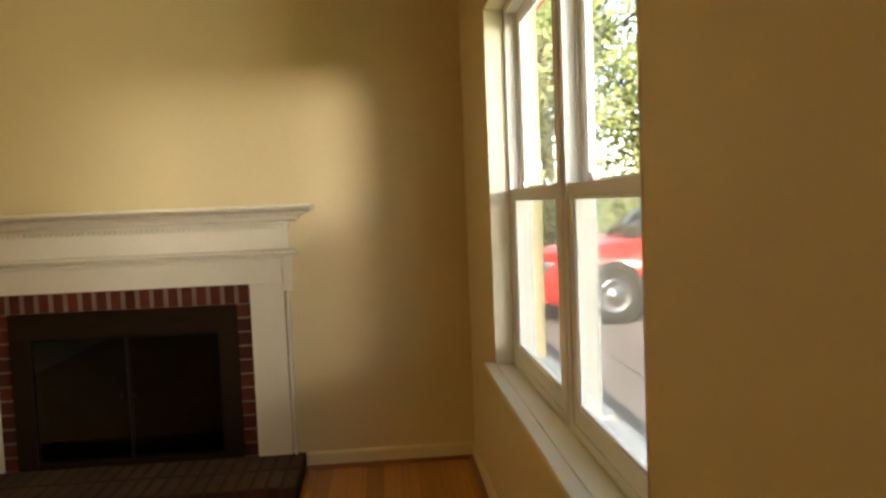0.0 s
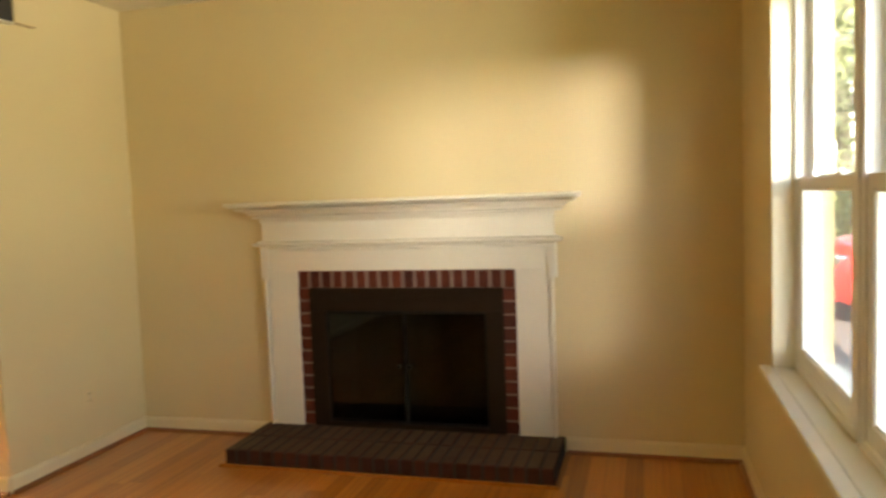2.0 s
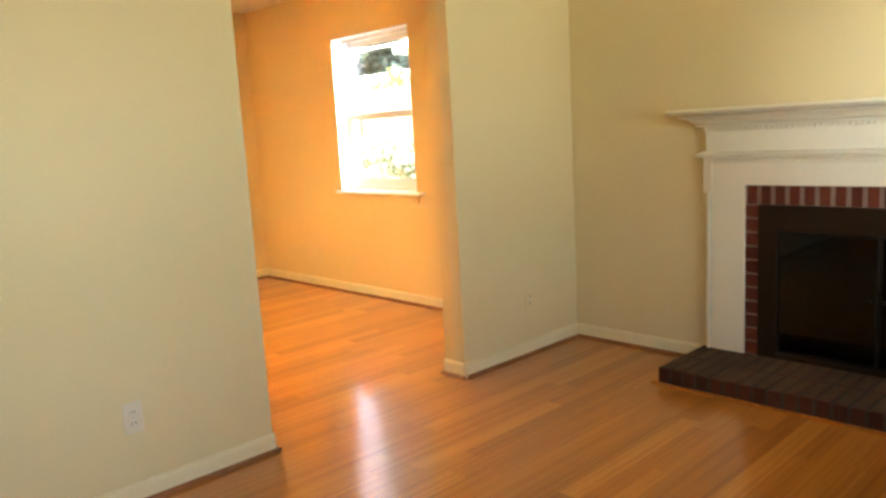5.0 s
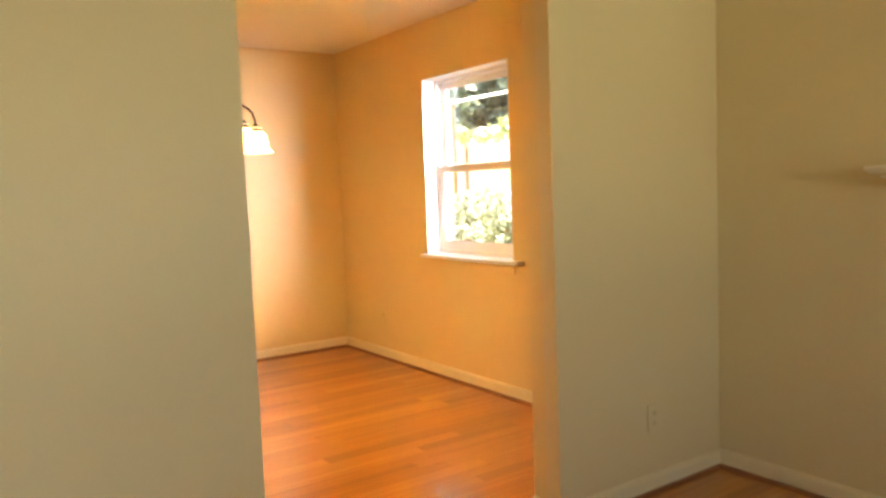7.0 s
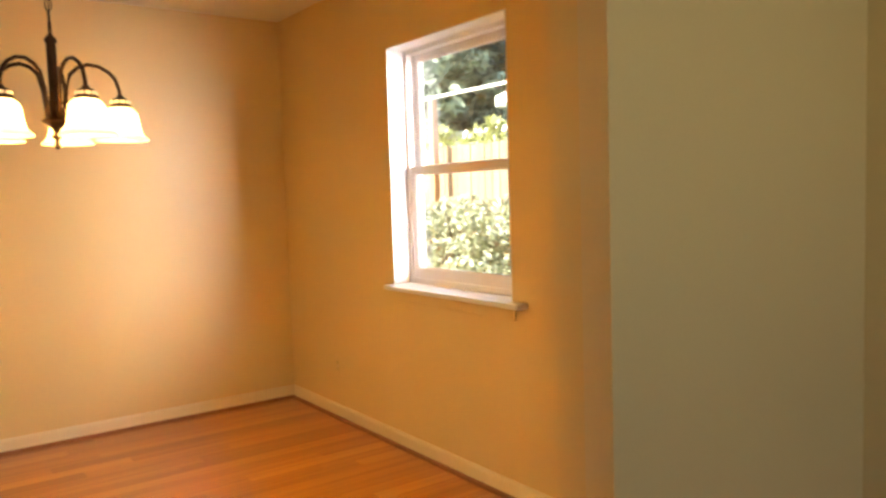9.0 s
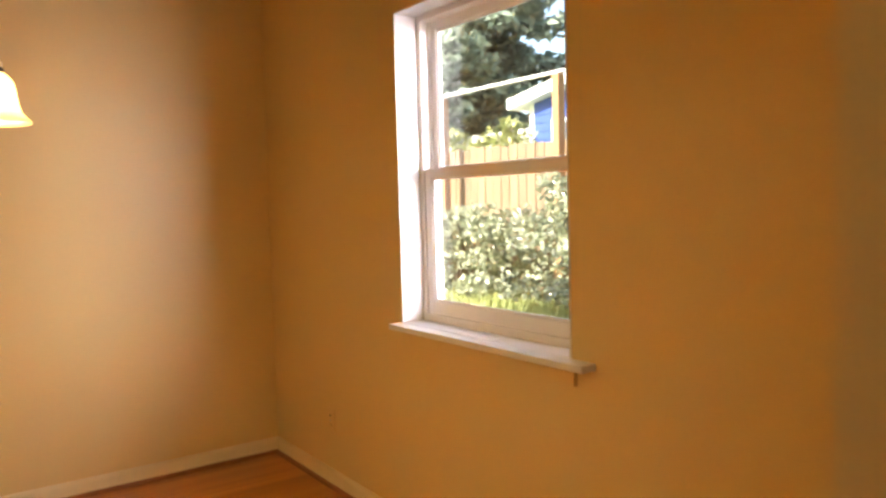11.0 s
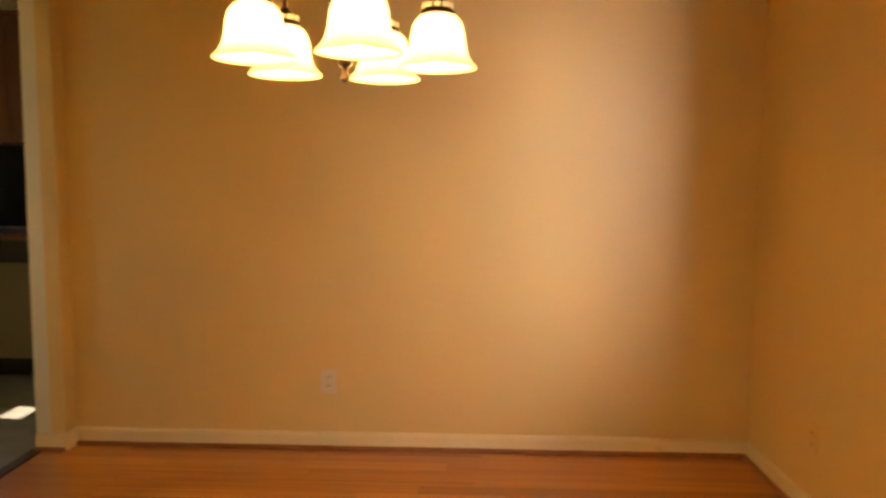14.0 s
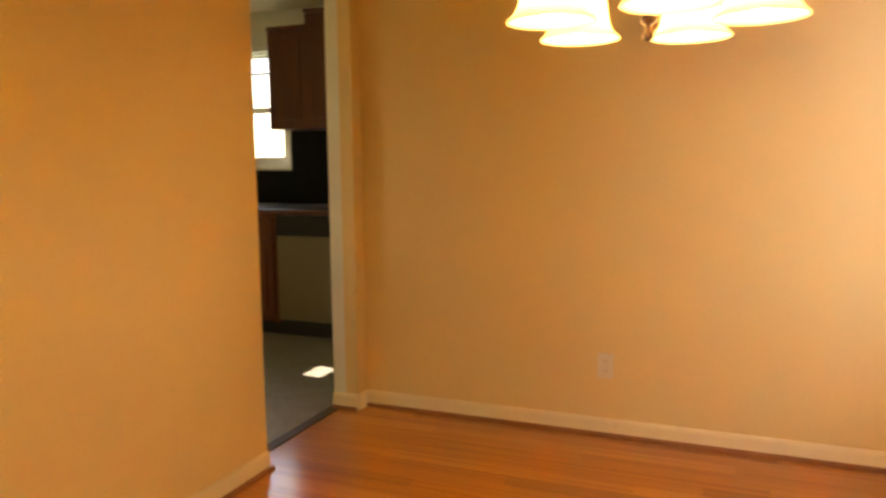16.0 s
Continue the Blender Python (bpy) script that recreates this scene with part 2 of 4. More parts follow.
def glass_pane(name, tint=(1, 1, 1)):
    m, nt, b = material(name)
    nt.nodes.remove(b)
    out = nt.nodes["Material Output"]
    clear = nt.nodes.new("ShaderNodeBsdfTransparent")
    clear.inputs["Color"].default_value = (*tint, 1)
    gloss = nt.nodes.new("ShaderNodeBsdfGlossy")
    gloss.inputs["Roughness"].default_value = 0.02
    face = nt.nodes.new("ShaderNodeLayerWeight")
    face.inputs["Blend"].default_value = 0.25
    fres = nt.nodes.new("ShaderNodeMath")
    fres.operation = "MULTIPLY_ADD"
    fres.inputs[1].default_value, fres.inputs[2].default_value = 0.30, 0.02
    nt.links.new(face.outputs["Facing"], fres.inputs[0])
    mx = nt.nodes.new("ShaderNodeMixShader")
    nt.links.new(fres.outputs[0], mx.inputs[0])
    nt.links.new(clear.outputs[0], mx.inputs[1])
    nt.links.new(gloss.outputs[0], mx.inputs[2])
    nt.links.new(mx.outputs[0], out.inputs["Surface"])
    return m


GLASS = glass_pane("window_glass", (0.97, 0.98, 0.97))
GLASS_SMOKED = glass_pane("smoked_fire_glass", (0.07, 0.06, 0.055))


def screen_material():
    m, nt, b = material("insect_screen_mesh")
    out = nt.nodes["Material Output"]
    b.inputs["Base Color"].default_value = (0.35, 0.36, 0.37, 1)
    b.inputs["Roughness"].default_value = 0.7
    clear = nt.nodes.new("ShaderNodeBsdfTransparent")
    mx = nt.nodes.new("ShaderNodeMixShader")
    mx.inputs[0].default_value = 0.40
    nt.links.new(clear.outputs[0], mx.inputs[1])
    nt.links.new(b.outputs[0], mx.inputs[2])
    nt.links.new(mx.outputs[0], out.inputs["Surface"])
    return m


SCREEN = screen_material()


def glow(name, color, strength, base=(0.8, 0.7, 0.5)):
    m, nt, b = material(name)
    b.inputs["Base Color"].default_value = (*base, 1)
    b.inputs["Roughness"].default_value = 0.35
    b.inputs["Emission Color"].default_value = (*color, 1)
    b.inputs["Emission Strength"].default_value = strength
    return m


def frosted_shade():
    m, nt, b = material("lit_frosted_glass")
    b.inputs["Base Color"].default_value = (0.85, 0.72, 0.48, 1)
    b.inputs["Roughness"].default_value = 0.3
    b.inputs["Emission Color"].default_value = (1.0, 0.66, 0.27, 1)
    b.inputs["Emission Strength"].default_value = SHADE_GLOW
    tr = nt.nodes.new("ShaderNodeBsdfTranslucent")
    tr.inputs["Color"].default_value = (0.95, 0.84, 0.60, 1)
    mx = nt.nodes.new("ShaderNodeMixShader")
    mx.inputs[0].default_value = 0.5
    nt.links.new(b.outputs[0], mx.inputs[1])
    nt.links.new(tr.outputs[0], mx.inputs[2])
    nt.links.new(mx.outputs[0], nt.nodes["Material Output"].inputs["Surface"])
    return m


SHADE_GLASS = frosted_shade()
# emission that imitates bulb light in the slots of the socket caps
SLOT_LIGHT = glow("imitated_slot_lamplight", (1.0, 0.62, 0.26), 0.15)
BULB = glow("lit_bulb", (1.0, 0.78, 0.45), BULB_GLOW)

for dull, level in ((FIRE_METAL, 0.12), (FIRE_BLACK, 0.05), (FIRE_DOOR, 0.12), (BRICK_RED, 0.2), (BRICK_DARK, 0.2), (SPLASH_BLACK, 0.2), (COUNTER_BLACK, 0.3)):
    dull.node_tree.nodes["Principled BSDF"].inputs["Specular IOR Level"].default_value = level

# ---- building helpers ----


def box(bm, x0, x1, y0, y1, z0, z1):
    vs = [bm.verts.new(p) for p in ((x0, y0, z0), (x1, y0, z0), (x1, y1, z0), (x0, y1, z0), (x0, y0, z1), (x1, y0, z1), (x1, y1, z1), (x0, y1, z1))]
    for f in ((3, 2, 1, 0), (4, 5, 6, 7), (0, 1, 5, 4), (1, 2, 6, 5), (2, 3, 7, 6), (3, 0, 4, 7)):
        bm.faces.new([vs[i] for i in f])
    return vs


def bevelled(bm, width=0.003, segments=2):
    bmesh.ops.bevel(bm, geom=list(bm.edges), offset=width, segments=segments, affect="EDGES", profile=0.6)
    return bm


def boxes(*dims, bevel=0.0, segments=2):
    out = bmesh.new()
    for d in dims:
        one = bmesh.new()
        box(one, *d)
        if bevel:
            bevelled(one, bevel, segments)
        tmp = bpy.data.meshes.new("tmp")
        one.to_mesh(tmp)
        one.free()
        out.from_mesh(tmp)
        bpy.data.meshes.remove(tmp)
    return out


def mesh_of(name, bm, mat, smooth=False):
    me = bpy.data.meshes.new(name)
    bmesh.ops.recalc_face_normals(bm, faces=bm.faces)
    bm.to_mesh(me)
    bm.free()
    me.materials.append(mat)
    if smooth:
        me.polygons.foreach_set("use_smooth", [True] * len(me.polygons))
    return me


def part(name, bm, mat, parent, label="", smooth=False, at=None):
    ob = new(name, mesh_of(name, bm, mat, smooth))
    if at is not None:
        ob.matrix_basis = at
    ob.parent = parent
    if label:
        tagged(ob, label)
    return ob


def thing(name, place, label, category, group="", kind="", bm=None, mat=None, smooth=False):
    """A top-level thing: a mesh, or an empty at its base for parts."""
    ob = new(name, mesh_of(name, bm, mat, smooth) if bm else None)
    ob.location = place
    return tagged(ob, label, category, group, kind)


def structure(name, bm, mat, label="", category=""):
    return tagged(new(name, mesh_of(name, bm, mat)), label, category, kind="structure")


def revolve(profile, steps=24, cx=0.0, cy=0.0):
    """Turns a line of (radius, z) about an upright axis."""
    bm = bmesh.new()
    rings = []
    for r, z in profile:
        if r < 1e-5:
            rings.append([bm.verts.new((cx, cy, z))])
        else:
            rings.append([bm.verts.new((cx + r * math.cos(2 * math.pi * i / steps), cy + r * math.sin(2 * math.pi * i / steps), z)) for i in range(steps)])
    for a, b in zip(rings, rings[1:]):
        for i in range(steps):
            j = (i + 1) % steps
            if len(a) == 1 and len(b) == 1:
                continue
            if len(a) == 1:
                bm.faces.new((a[0], b[j], b[i]))
            elif len(b) == 1:
                bm.faces.new((a[i], a[j], b[0]))
            else:
                bm.faces.new((a[i], a[j], b[j], b[i]))
    return bm


def tube(points, radius, steps=10, closed=False):
    """A round bar along a line of points; radius a number or one a point."""
    bm = bmesh.new()
    pts = [Vector(p) for p in points]
    n = len(pts)
    rings = []
    up = Vector((0.123, 0.31, 0.94)).normalized()
    for i, p in enumerate(pts):
        a = pts[i - 1] if (i or closed) else p
        b = pts[(i + 1) % n] if (i < n - 1 or closed) else p
        d = (b - a).normalized()
        u = d.cross(up).normalized()
        w = d.cross(u)
        r = radius[i] if isinstance(radius, (list, tuple)) else radius
        rings.append([bm.verts.new(p + r * (math.cos(2 * math.pi * k / steps) * u + math.sin(2 * math.pi * k / steps) * w)) for k in range(steps)])
    pairs = list(zip(rings, rings[1:])) + ([(rings[-1], rings[0])] if closed else [])
    for a, b in pairs:
        for k in range(steps):
            j = (k + 1) % steps
            bm.faces.new((a[k], a[j], b[j], b[k]))
    if not closed:
        bm.faces.new(rings[0][::-1])
        bm.faces.new(rings[-1])
    return bm


def profile_run(profile, x0, x1, y, grow=1.0):
    """A moulding along x with mitred ends: profile of (out, z); the ends reach out as far as the profile does."""
    bm = bmesh.new()
    prof = [(0.0, profile[0][1])] + list(profile) + [(0.0, profile[-1][1])]
    left = [bm.verts.new((x0 - o * grow, y - o, z)) for o, z in prof]
    right = [bm.verts.new((x1 + o * grow, y - o, z)) for o, z in prof]
    lw = [bm.verts.new((x0 - o * grow, y, z)) for o, z in prof]
    rw = [bm.verts.new((x1 + o * grow, y, z)) for o, z in prof]
    n = len(prof)
    for i in range(n - 1):
        bm.faces.new((left[i], right[i], right[i + 1], left[i + 1]))
        bm.faces.new((lw[i], left[i], left[i + 1], lw[i + 1]))
        bm.faces.new((right[i], rw[i], rw[i + 1], right[i + 1]))
    bmesh.ops.remove_doubles(bm, verts=bm.verts, dist=1e-5)
    return bm


# ---- plan ----
EAST, WEST, NORTH, SOUTH = 1.10, -2.23, 3.74, -3.0
DW, DE, DS = -5.84, -2.375, 0.54          # dining room
KN, KW, KS = 0.40, -7.60, -2.0           # kitchen
H = 2.44
OPEN_S, OPEN_N, OPEN_H = 1.605, 2.755, 2.03
DOOR_W, DOOR_E = -5.745, -4.96
FC = -0.58                               # fireplace centre


def wall(name, u0, u1, v0, v1, along, holes, mat, label):
    """A wall of thickness v0..v1 that runs from u0 to u1 along x or y, with holes (u0, u1, z0, z1)."""
    rows = []
    cuts = sorted({u0, u1, *[h[0] for h in holes], *[h[1] for h in holes]})
    for a, b in zip(cuts, cuts[1:]):
        here = sorted([h for h in holes if h[0] <= a and h[1] >= b], key=lambda h: h[2])
        z = 0.0
        for h in here:
            if h[2] > z:
                rows.append((a, b, z, h[2]))
            z = h[3]
        rows.append((a, b, z, H))
    bm = bmesh.new()
    for a, b, z0, z1 in rows:
        if along == "x":
            box(bm, a, b, v0, v1, z0, z1)
        else:
            box(bm, v0, v1, a, b, z0, z1)
    bmesh.ops.remove_doubles(bm, verts=bm.verts, dist=1e-5)
    twice = [f for f in bm.faces if any(g is not f and set(g.verts) == set(f.verts) for g in f.verts[0].link_faces)]
    bmesh.ops.delete(bm, geom=twice, context="FACES_ONLY")
    return structure(name, bm, mat, label, "wall")


WIN_D = (-4.55, -3.63, 0.85, 2.05)       # dining window
WIN_L = (1.22, 2.90, 0.655, 2.03)        # double window in the front wall
WIN_F = (-2.6, -1.2, 0.655, 2.03)        # unseen window added behind the start to let in light
WIN_K = (-1.90, -1.05, 1.21, 2.17)       # kitchen window
wall_n1 = wall("wall_north_living", WEST - 0.072, EAST + 0.2, NORTH, NORTH + 0.22, "x", [(FC - 0.53, FC + 0.53, 0.0, 0.845)], WALL_CREAM, "cream painted wall with the fireplace")
wall_n2 = wall("wall_north_dining", DW - 0.15, WEST - 0.072, NORTH, NORTH + 0.17, "x", [WIN_D], WALL_DINING, "warm beige painted wall with a window")
wall_e = wall("wall_east", SOUTH, NORTH, EAST, EAST + 0.2, "y", [WIN_L, WIN_F], WALL_CREAM, "cream painted front wall with a double window")
wall_w = wall("wall_partition_living", SOUTH, NORTH, WEST - 0.072, WEST, "y", [(OPEN_S, OPEN_N, 0.0, OPEN_H)], WALL_CREAM, "cream painted partition with a wide opening")
wall_w2 = wall("wall_partition_dining", SOUTH, NORTH, DE, WEST - 0.072, "y", [(OPEN_S, OPEN_N, 0.0, OPEN_H)], WALL_DINING, "warm beige side of the partition")
wall_ds = wall("wall_south_dining", KW - 0.15, DE, KN + 0.07, DS, "x", [(DOOR_W, DOOR_E, 0.0, 2.10)], WALL_DINING, "warm beige painted wall with a kitchen doorway")
wall_kn = wall("wall_north_kitchen", KW - 0.15, DE, KN, KN + 0.07, "x", [(DOOR_W, DOOR_E, 0.0, 2.10)], KITCHEN_WALL, "pale painted kitchen wall")
wall_dw = wall("wall_west_dining", DS, NORTH, DW - 0.15, DW, "y", [], WALL_DINING, "warm beige painted blank wall")
wall_kw = wall("wall_west_kitchen", KS, KN, KW - 0.15, KW, "y", [WIN_K], KITCHEN_WALL, "pale kitchen wall with a window")
# unseen wall; openings added for the floor's sun spot and to brighten the kitchen
wall_ks = wall("wall_south_kitchen", KW - 0.15, DE, KS - 0.15, KS, "x", [(-6.92, -6.69, 1.35, 1.55), (-4.2, -3.0, 1.0, 2.1)], KITCHEN_WALL, "unseen kitchen wall with two openings added to let in sun")
wall_ls = wall("wall_south_living", DE, EAST + 0.2, SOUTH - 0.15, SOUTH, "x", [], WALL_CREAM, "plain cream wall")

structure("ceiling", boxes((KW - 0.15, EAST + 0.2, SOUTH - 0.15, NORTH + 0.22, H, H + 0.14)), CEIL_WHITE, "off-white painted flat ceiling", "ceiling")
floor = structure("floor", boxes((DE + 0.005, EAST, SOUTH, NORTH, -0.2, -0.016), (DW, DE + 0.005, DS, NORTH, -0.2, -0.016), (DW, DE, KN, DS, -0.2, -0.016)), SHOE_WOOD, "orange-brown oak strip floor with a glossy finish", "floor")
structure("kitchen_floor", boxes((KW, DE, KS, KN, -0.2, -0.004)), VINYL_FLOOR, "mottled grey sheet vinyl floor", "floor")
structure("threshold", boxes((DOOR_W + 0.002, DOOR_E - 0.002, KN - 0.02, KN + 0.035, -0.004, 0.006), bevel=0.003), STRIP_METAL, "dark metal strip between oak and vinyl", "threshold")


# ---- baseboards with stained shoe moulding ----
def baseboard(name, x0, y0, x1, y1, side, board=BASE_PAINT, h=0.082, shoe=True, over=0.0):
    """Along a wall line from one point to another; side is the unit normal into the room."""
    a, b = Vector((x0, y0, 0)), Vector((x1, y1, 0))
    d = (b - a).normalized()
    n = Vector((*side, 0))
    root = tagged(new(name, None), "low white painted baseboard with stained shoe moulding", "baseboard", "baseboards", "structure")
    for nm, prof, mat, ext in (("board", [(0, 0.001), (0.013, 0.001), (0.013, h - 0.014), (0.009, h - 0.004), (0.004, h), (0, h)], board, 0.0),
                               ("shoe_moulding", [(0.0132, 0.001), (0.030, 0.001), (0.029, 0.008), (0.023, 0.015), (0.0132, 0.018)], SHOE_WOOD, over)):
        if nm == "shoe_moulding" and not shoe:
            continue
        bm = bmesh.new()
        p0, p1 = a - d * ext, b + d * ext
        ring0 = [bm.verts.new(p0 + n * o + Vector((0, 0, z))) for o, z in prof]
        ring1 = [bm.verts.new(p1 + n * o + Vector((0, 0, z))) for o, z in prof]
        k = len(prof)
        for i in range(k):
            j = (i + 1) % k
            bm.faces.new((ring0[i], ring0[j], ring1[j], ring1[i]))
        bm.faces.new(ring0[::-1])
        bm.faces.new(ring1)
        part(nm, bm, mat, root)
    return root


B = 0.013
baseboard("baseboard", WEST + B, NORTH, FC - 0.84, NORTH, (0, -1))
baseboard("baseboard", FC + 0.84, NORTH, EAST - B, NORTH, (0, -1))
baseboard("baseboard", WEST, OPEN_N, WEST, NORTH, (1, 0), over=0.0)
baseboard("baseboard", WEST, SOUTH, WEST, OPEN_S, (1, 0), over=0.014)
baseboard("baseboard", EAST, SOUTH, EAST, NORTH, (-1, 0))
baseboard("baseboard", DE, OPEN_N, WEST, OPEN_N, (0, -1), over=0.012)
baseboard("baseboard", DE, OPEN_S, WEST, OPEN_S, (0, 1), over=0.012)
baseboard("baseboard", DW + B, NORTH, DE - B, NORTH, (0, -1))
baseboard("baseboard", DW, DS, DW, NORTH, (1, 0))
baseboard("baseboard", DW + B, DS, DOOR_W, DS, (0, 1), shoe=False)
baseboard("baseboard", DOOR_E, DS, DE - B, DS, (0, 1), over=0.012)
baseboard("baseboard", DOOR_W, KN, DOOR_W, DS, (1, 0), shoe=True)
baseboard("baseboard", DE, DS, DE, OPEN_S, (-1, 0))
baseboard("baseboard", DE, OPEN_N, DE, NORTH, (-1, 0))


# ---- windows ----
def double_hung(name, width, height, label, parent_at, screen=True, locks=False):
    """A double-hung unit in its own frame: width along x, the room on the -y side, its sill at z = 0."""
    root = tagged(new(name, None), label, "window", "double-hung windows", "structure")
    root.matrix_basis = parent_at
    w, h = width / 2, height
    mid = h * 0.485
    f = 0.028
    part("window_frame", boxes((-w, -w + f, 0, 0.085, 0, h), (w - f, w, 0, 0.085, 0, h), (-w + f, w - f, 0, 0.085, h - f, h), (-w + f, w - f, 0, 0.085, 0, f), bevel=0.002), VINYL_WHITE, root)
    for i in (-1, 1):
        x = i * (w - f - 0.006)
        part("jamb_liner", boxes((x - 0.006, x + 0.006, 0.036, 0.042, f, h - f), bevel=0.001), VINYL_WHITE, root)
    s = 0.040
    for nm, z0, z1, y0, y1 in (("lower_sash", f, mid + 0.018, 0.006, 0.034), ("upper_sash", mid - 0.018, h - f, 0.044, 0.072)):
        a = w - f - 0.003
        low = 0.052 if nm == "lower_sash" else 0.036
        sash = part(nm, boxes((-a, -a + s, y0, y1, z0, z1), (a - s, a, y0, y1, z0, z1), (-a + s, a - s, y0, y1, z1 - 0.036, z1), (-a + s, a - s, y0, y1, z0, z0 + low), bevel=0.003), VINYL_WHITE, root)
        yc = (y0 + y1) / 2
        g = part("pane", boxes((-a + s, a - s, yc - 0.002, yc + 0.002, z0 + low, z1 - 0.036)), GLASS, sash)
        g.visible_shadow = False
        bead = 0.008
        part("glazing_bead", boxes((-a + s, -a + s + bead, y0 + 0.006, yc - 0.003, z0 + low, z1 - 0.036), (a - s - bead, a - s, y0 + 0.006, yc - 0.003, z0 + low, z1 - 0.036), (-a + s, a - s, y0 + 0.006, yc - 0.003, z0 + low, z0 + low + bead), (-a + s, a - s, y0 + 0.006, yc - 0.003, z1 - 0.036 - bead, z1 - 0.036)), VINYL_WHITE, sash)
        if nm == "lower_sash" and locks:
            for k in (-0.22, 0.22):
                part("sash_lock", boxes((k * w * 2 - 0.022, k * w * 2 + 0.022, 0.010, 0.030, z1, z1 + 0.010), (k * w * 2 - 0.006, k * w * 2 + 0.016, 0.008, 0.020, z1 + 0.010, z1 + 0.020), bevel=0.003), VINYL_WHITE, sash)
    part("window_sill", boxes((-w, w, 0.088, 0.15, -0.02, 0.02), bevel=0.003), VINYL_WHITE, root)
    if screen:
        part("insect_screen", boxes((-w + f, w - f, 0.078, 0.0795, f, mid)), SCREEN, root, "fine grey insect screen")
    return root


# dining window: sits back in the wall, with a wooden stool and apron on the room side
dwc = (WIN_D[0] + WIN_D[1]) / 2
double_hung("window_1", WIN_D[1] - WIN_D[0], WIN_D[3] - WIN_D[2] - 0.004, "white double-hung window onto the back garden", pose(dwc, NORTH + 0.10, WIN_D[2] + 0.004), screen=False)
stool = structure("window_stool", boxes((WIN_D[0] - 0.01, WIN_D[1] + 0.095, NORTH - 0.06, NORTH, WIN_D[2] - 0.018, WIN_D[2] + 0.004), (WIN_D[0], WIN_D[1], NORTH, NORTH + 0.10, WIN_D[2] - 0.0, WIN_D[2] + 0.0045), bevel=0.004), VINYL_WHITE, "white painted window stool with horns", "window sill")
part("apron", boxes((WIN_D[0] + 0.055, WIN_D[1] + 0.02, NORTH - 0.014, NORTH, WIN_D[2] - 0.075, WIN_D[2] - 0.0185), bevel=0.003), WALL_DINING, stool, "apron painted like the wall")

structure("window_jamb", boxes((WIN_D[0] + 0.0005, WIN_D[0] + 0.006, NORTH - 0.002, NORTH + 0.0985, WIN_D[2] + 0.006, WIN_D[3] - 0.0065), (WIN_D[1] - 0.006, WIN_D[1] - 0.0005, NORTH - 0.002, NORTH + 0.0985, WIN_D[2] + 0.006, WIN_D[3] - 0.0065), (WIN_D[0] + 0.0005, WIN_D[1] - 0.0005, NORTH - 0.002, NORTH + 0.0985, WIN_D[3] - 0.006, WIN_D[3] - 0.0005)), VINYL_WHITE, "white lining of the dining window reveal", "window jamb")

# front windows: two units side by side with a mullion, and one added unseen further back
lmid = (WIN_L[0] + WIN_L[1]) / 2
half = (WIN_L[1] - WIN_L[0]) / 2
turn = -90
for k in (-1, 1):
    double_hung("window_2", half - 0.024, WIN_L[3] - WIN_L[2] - 0.004, "white double-hung window onto the driveway", pose(EAST + 0.072, lmid + k * (half / 2 + 0.011), WIN_L[2] + 0.004, 0, 0, turn), locks=True)
structure("window_mullion", boxes((EAST + 0.066, EAST + 0.15, lmid - 0.022, lmid + 0.022, WIN_L[2] + 0.02, WIN_L[3]), bevel=0.003), VINYL_WHITE, "white mullion between two windows", "window mullion")
structure("window_jamb", boxes((EAST - 0.002, EAST + 0.0705, WIN_L[0] + 0.0005, WIN_L[0] + 0.006, WIN_L[2] + 0.006, WIN_L[3] - 0.0065), (EAST - 0.002, EAST + 0.0705, WIN_L[1] - 0.006, WIN_L[1] - 0.0005, WIN_L[2] + 0.006, WIN_L[3] - 0.0065), (EAST - 0.002, EAST + 0.0705, WIN_L[0] + 0.0005, WIN_L[1] - 0.0005, WIN_L[3] - 0.006, WIN_L[3] - 0.0005)), TRIM_WHITE, "white lining of the front window reveal", "window jamb")
lst = structure("window_stool", boxes((EAST - 0.045, EAST, WIN_L[0] - 0.045, WIN_L[1] + 0.045, WIN_L[2] - 0.018, WIN_L[2] + 0.004), (EAST, EAST + 0.07, WIN_L[0], WIN_L[1], WIN_L[2], WIN_L[2] + 0.0045), bevel=0.004), TRIM_WHITE, "long white painted window stool", "window sill")
part("apron", boxes((EAST - 0.014, EAST, WIN_L[0], WIN_L[1], WIN_L[2] - 0.075, WIN_L[2] - 0.0185), bevel=0.003), WALL_CREAM, lst)
double_hung("added_window_3", WIN_F[1] - WIN_F[0], WIN_F[3] - WIN_F[2] - 0.02, "white double-hung window, unseen, added in the front wall to let in light", pose(EAST + 0.072, (WIN_F[0] + WIN_F[1]) / 2, WIN_F[2] + 0.02, 0, 0, turn), screen=False)
double_hung("window_4", WIN_K[1] - WIN_K[0], WIN_K[3] - WIN_K[2], "bright white kitchen window over the sink", pose(KW - 0.03, (WIN_K[0] + WIN_K[1]) / 2, WIN_K[2], 0, 0, 90), screen=False)


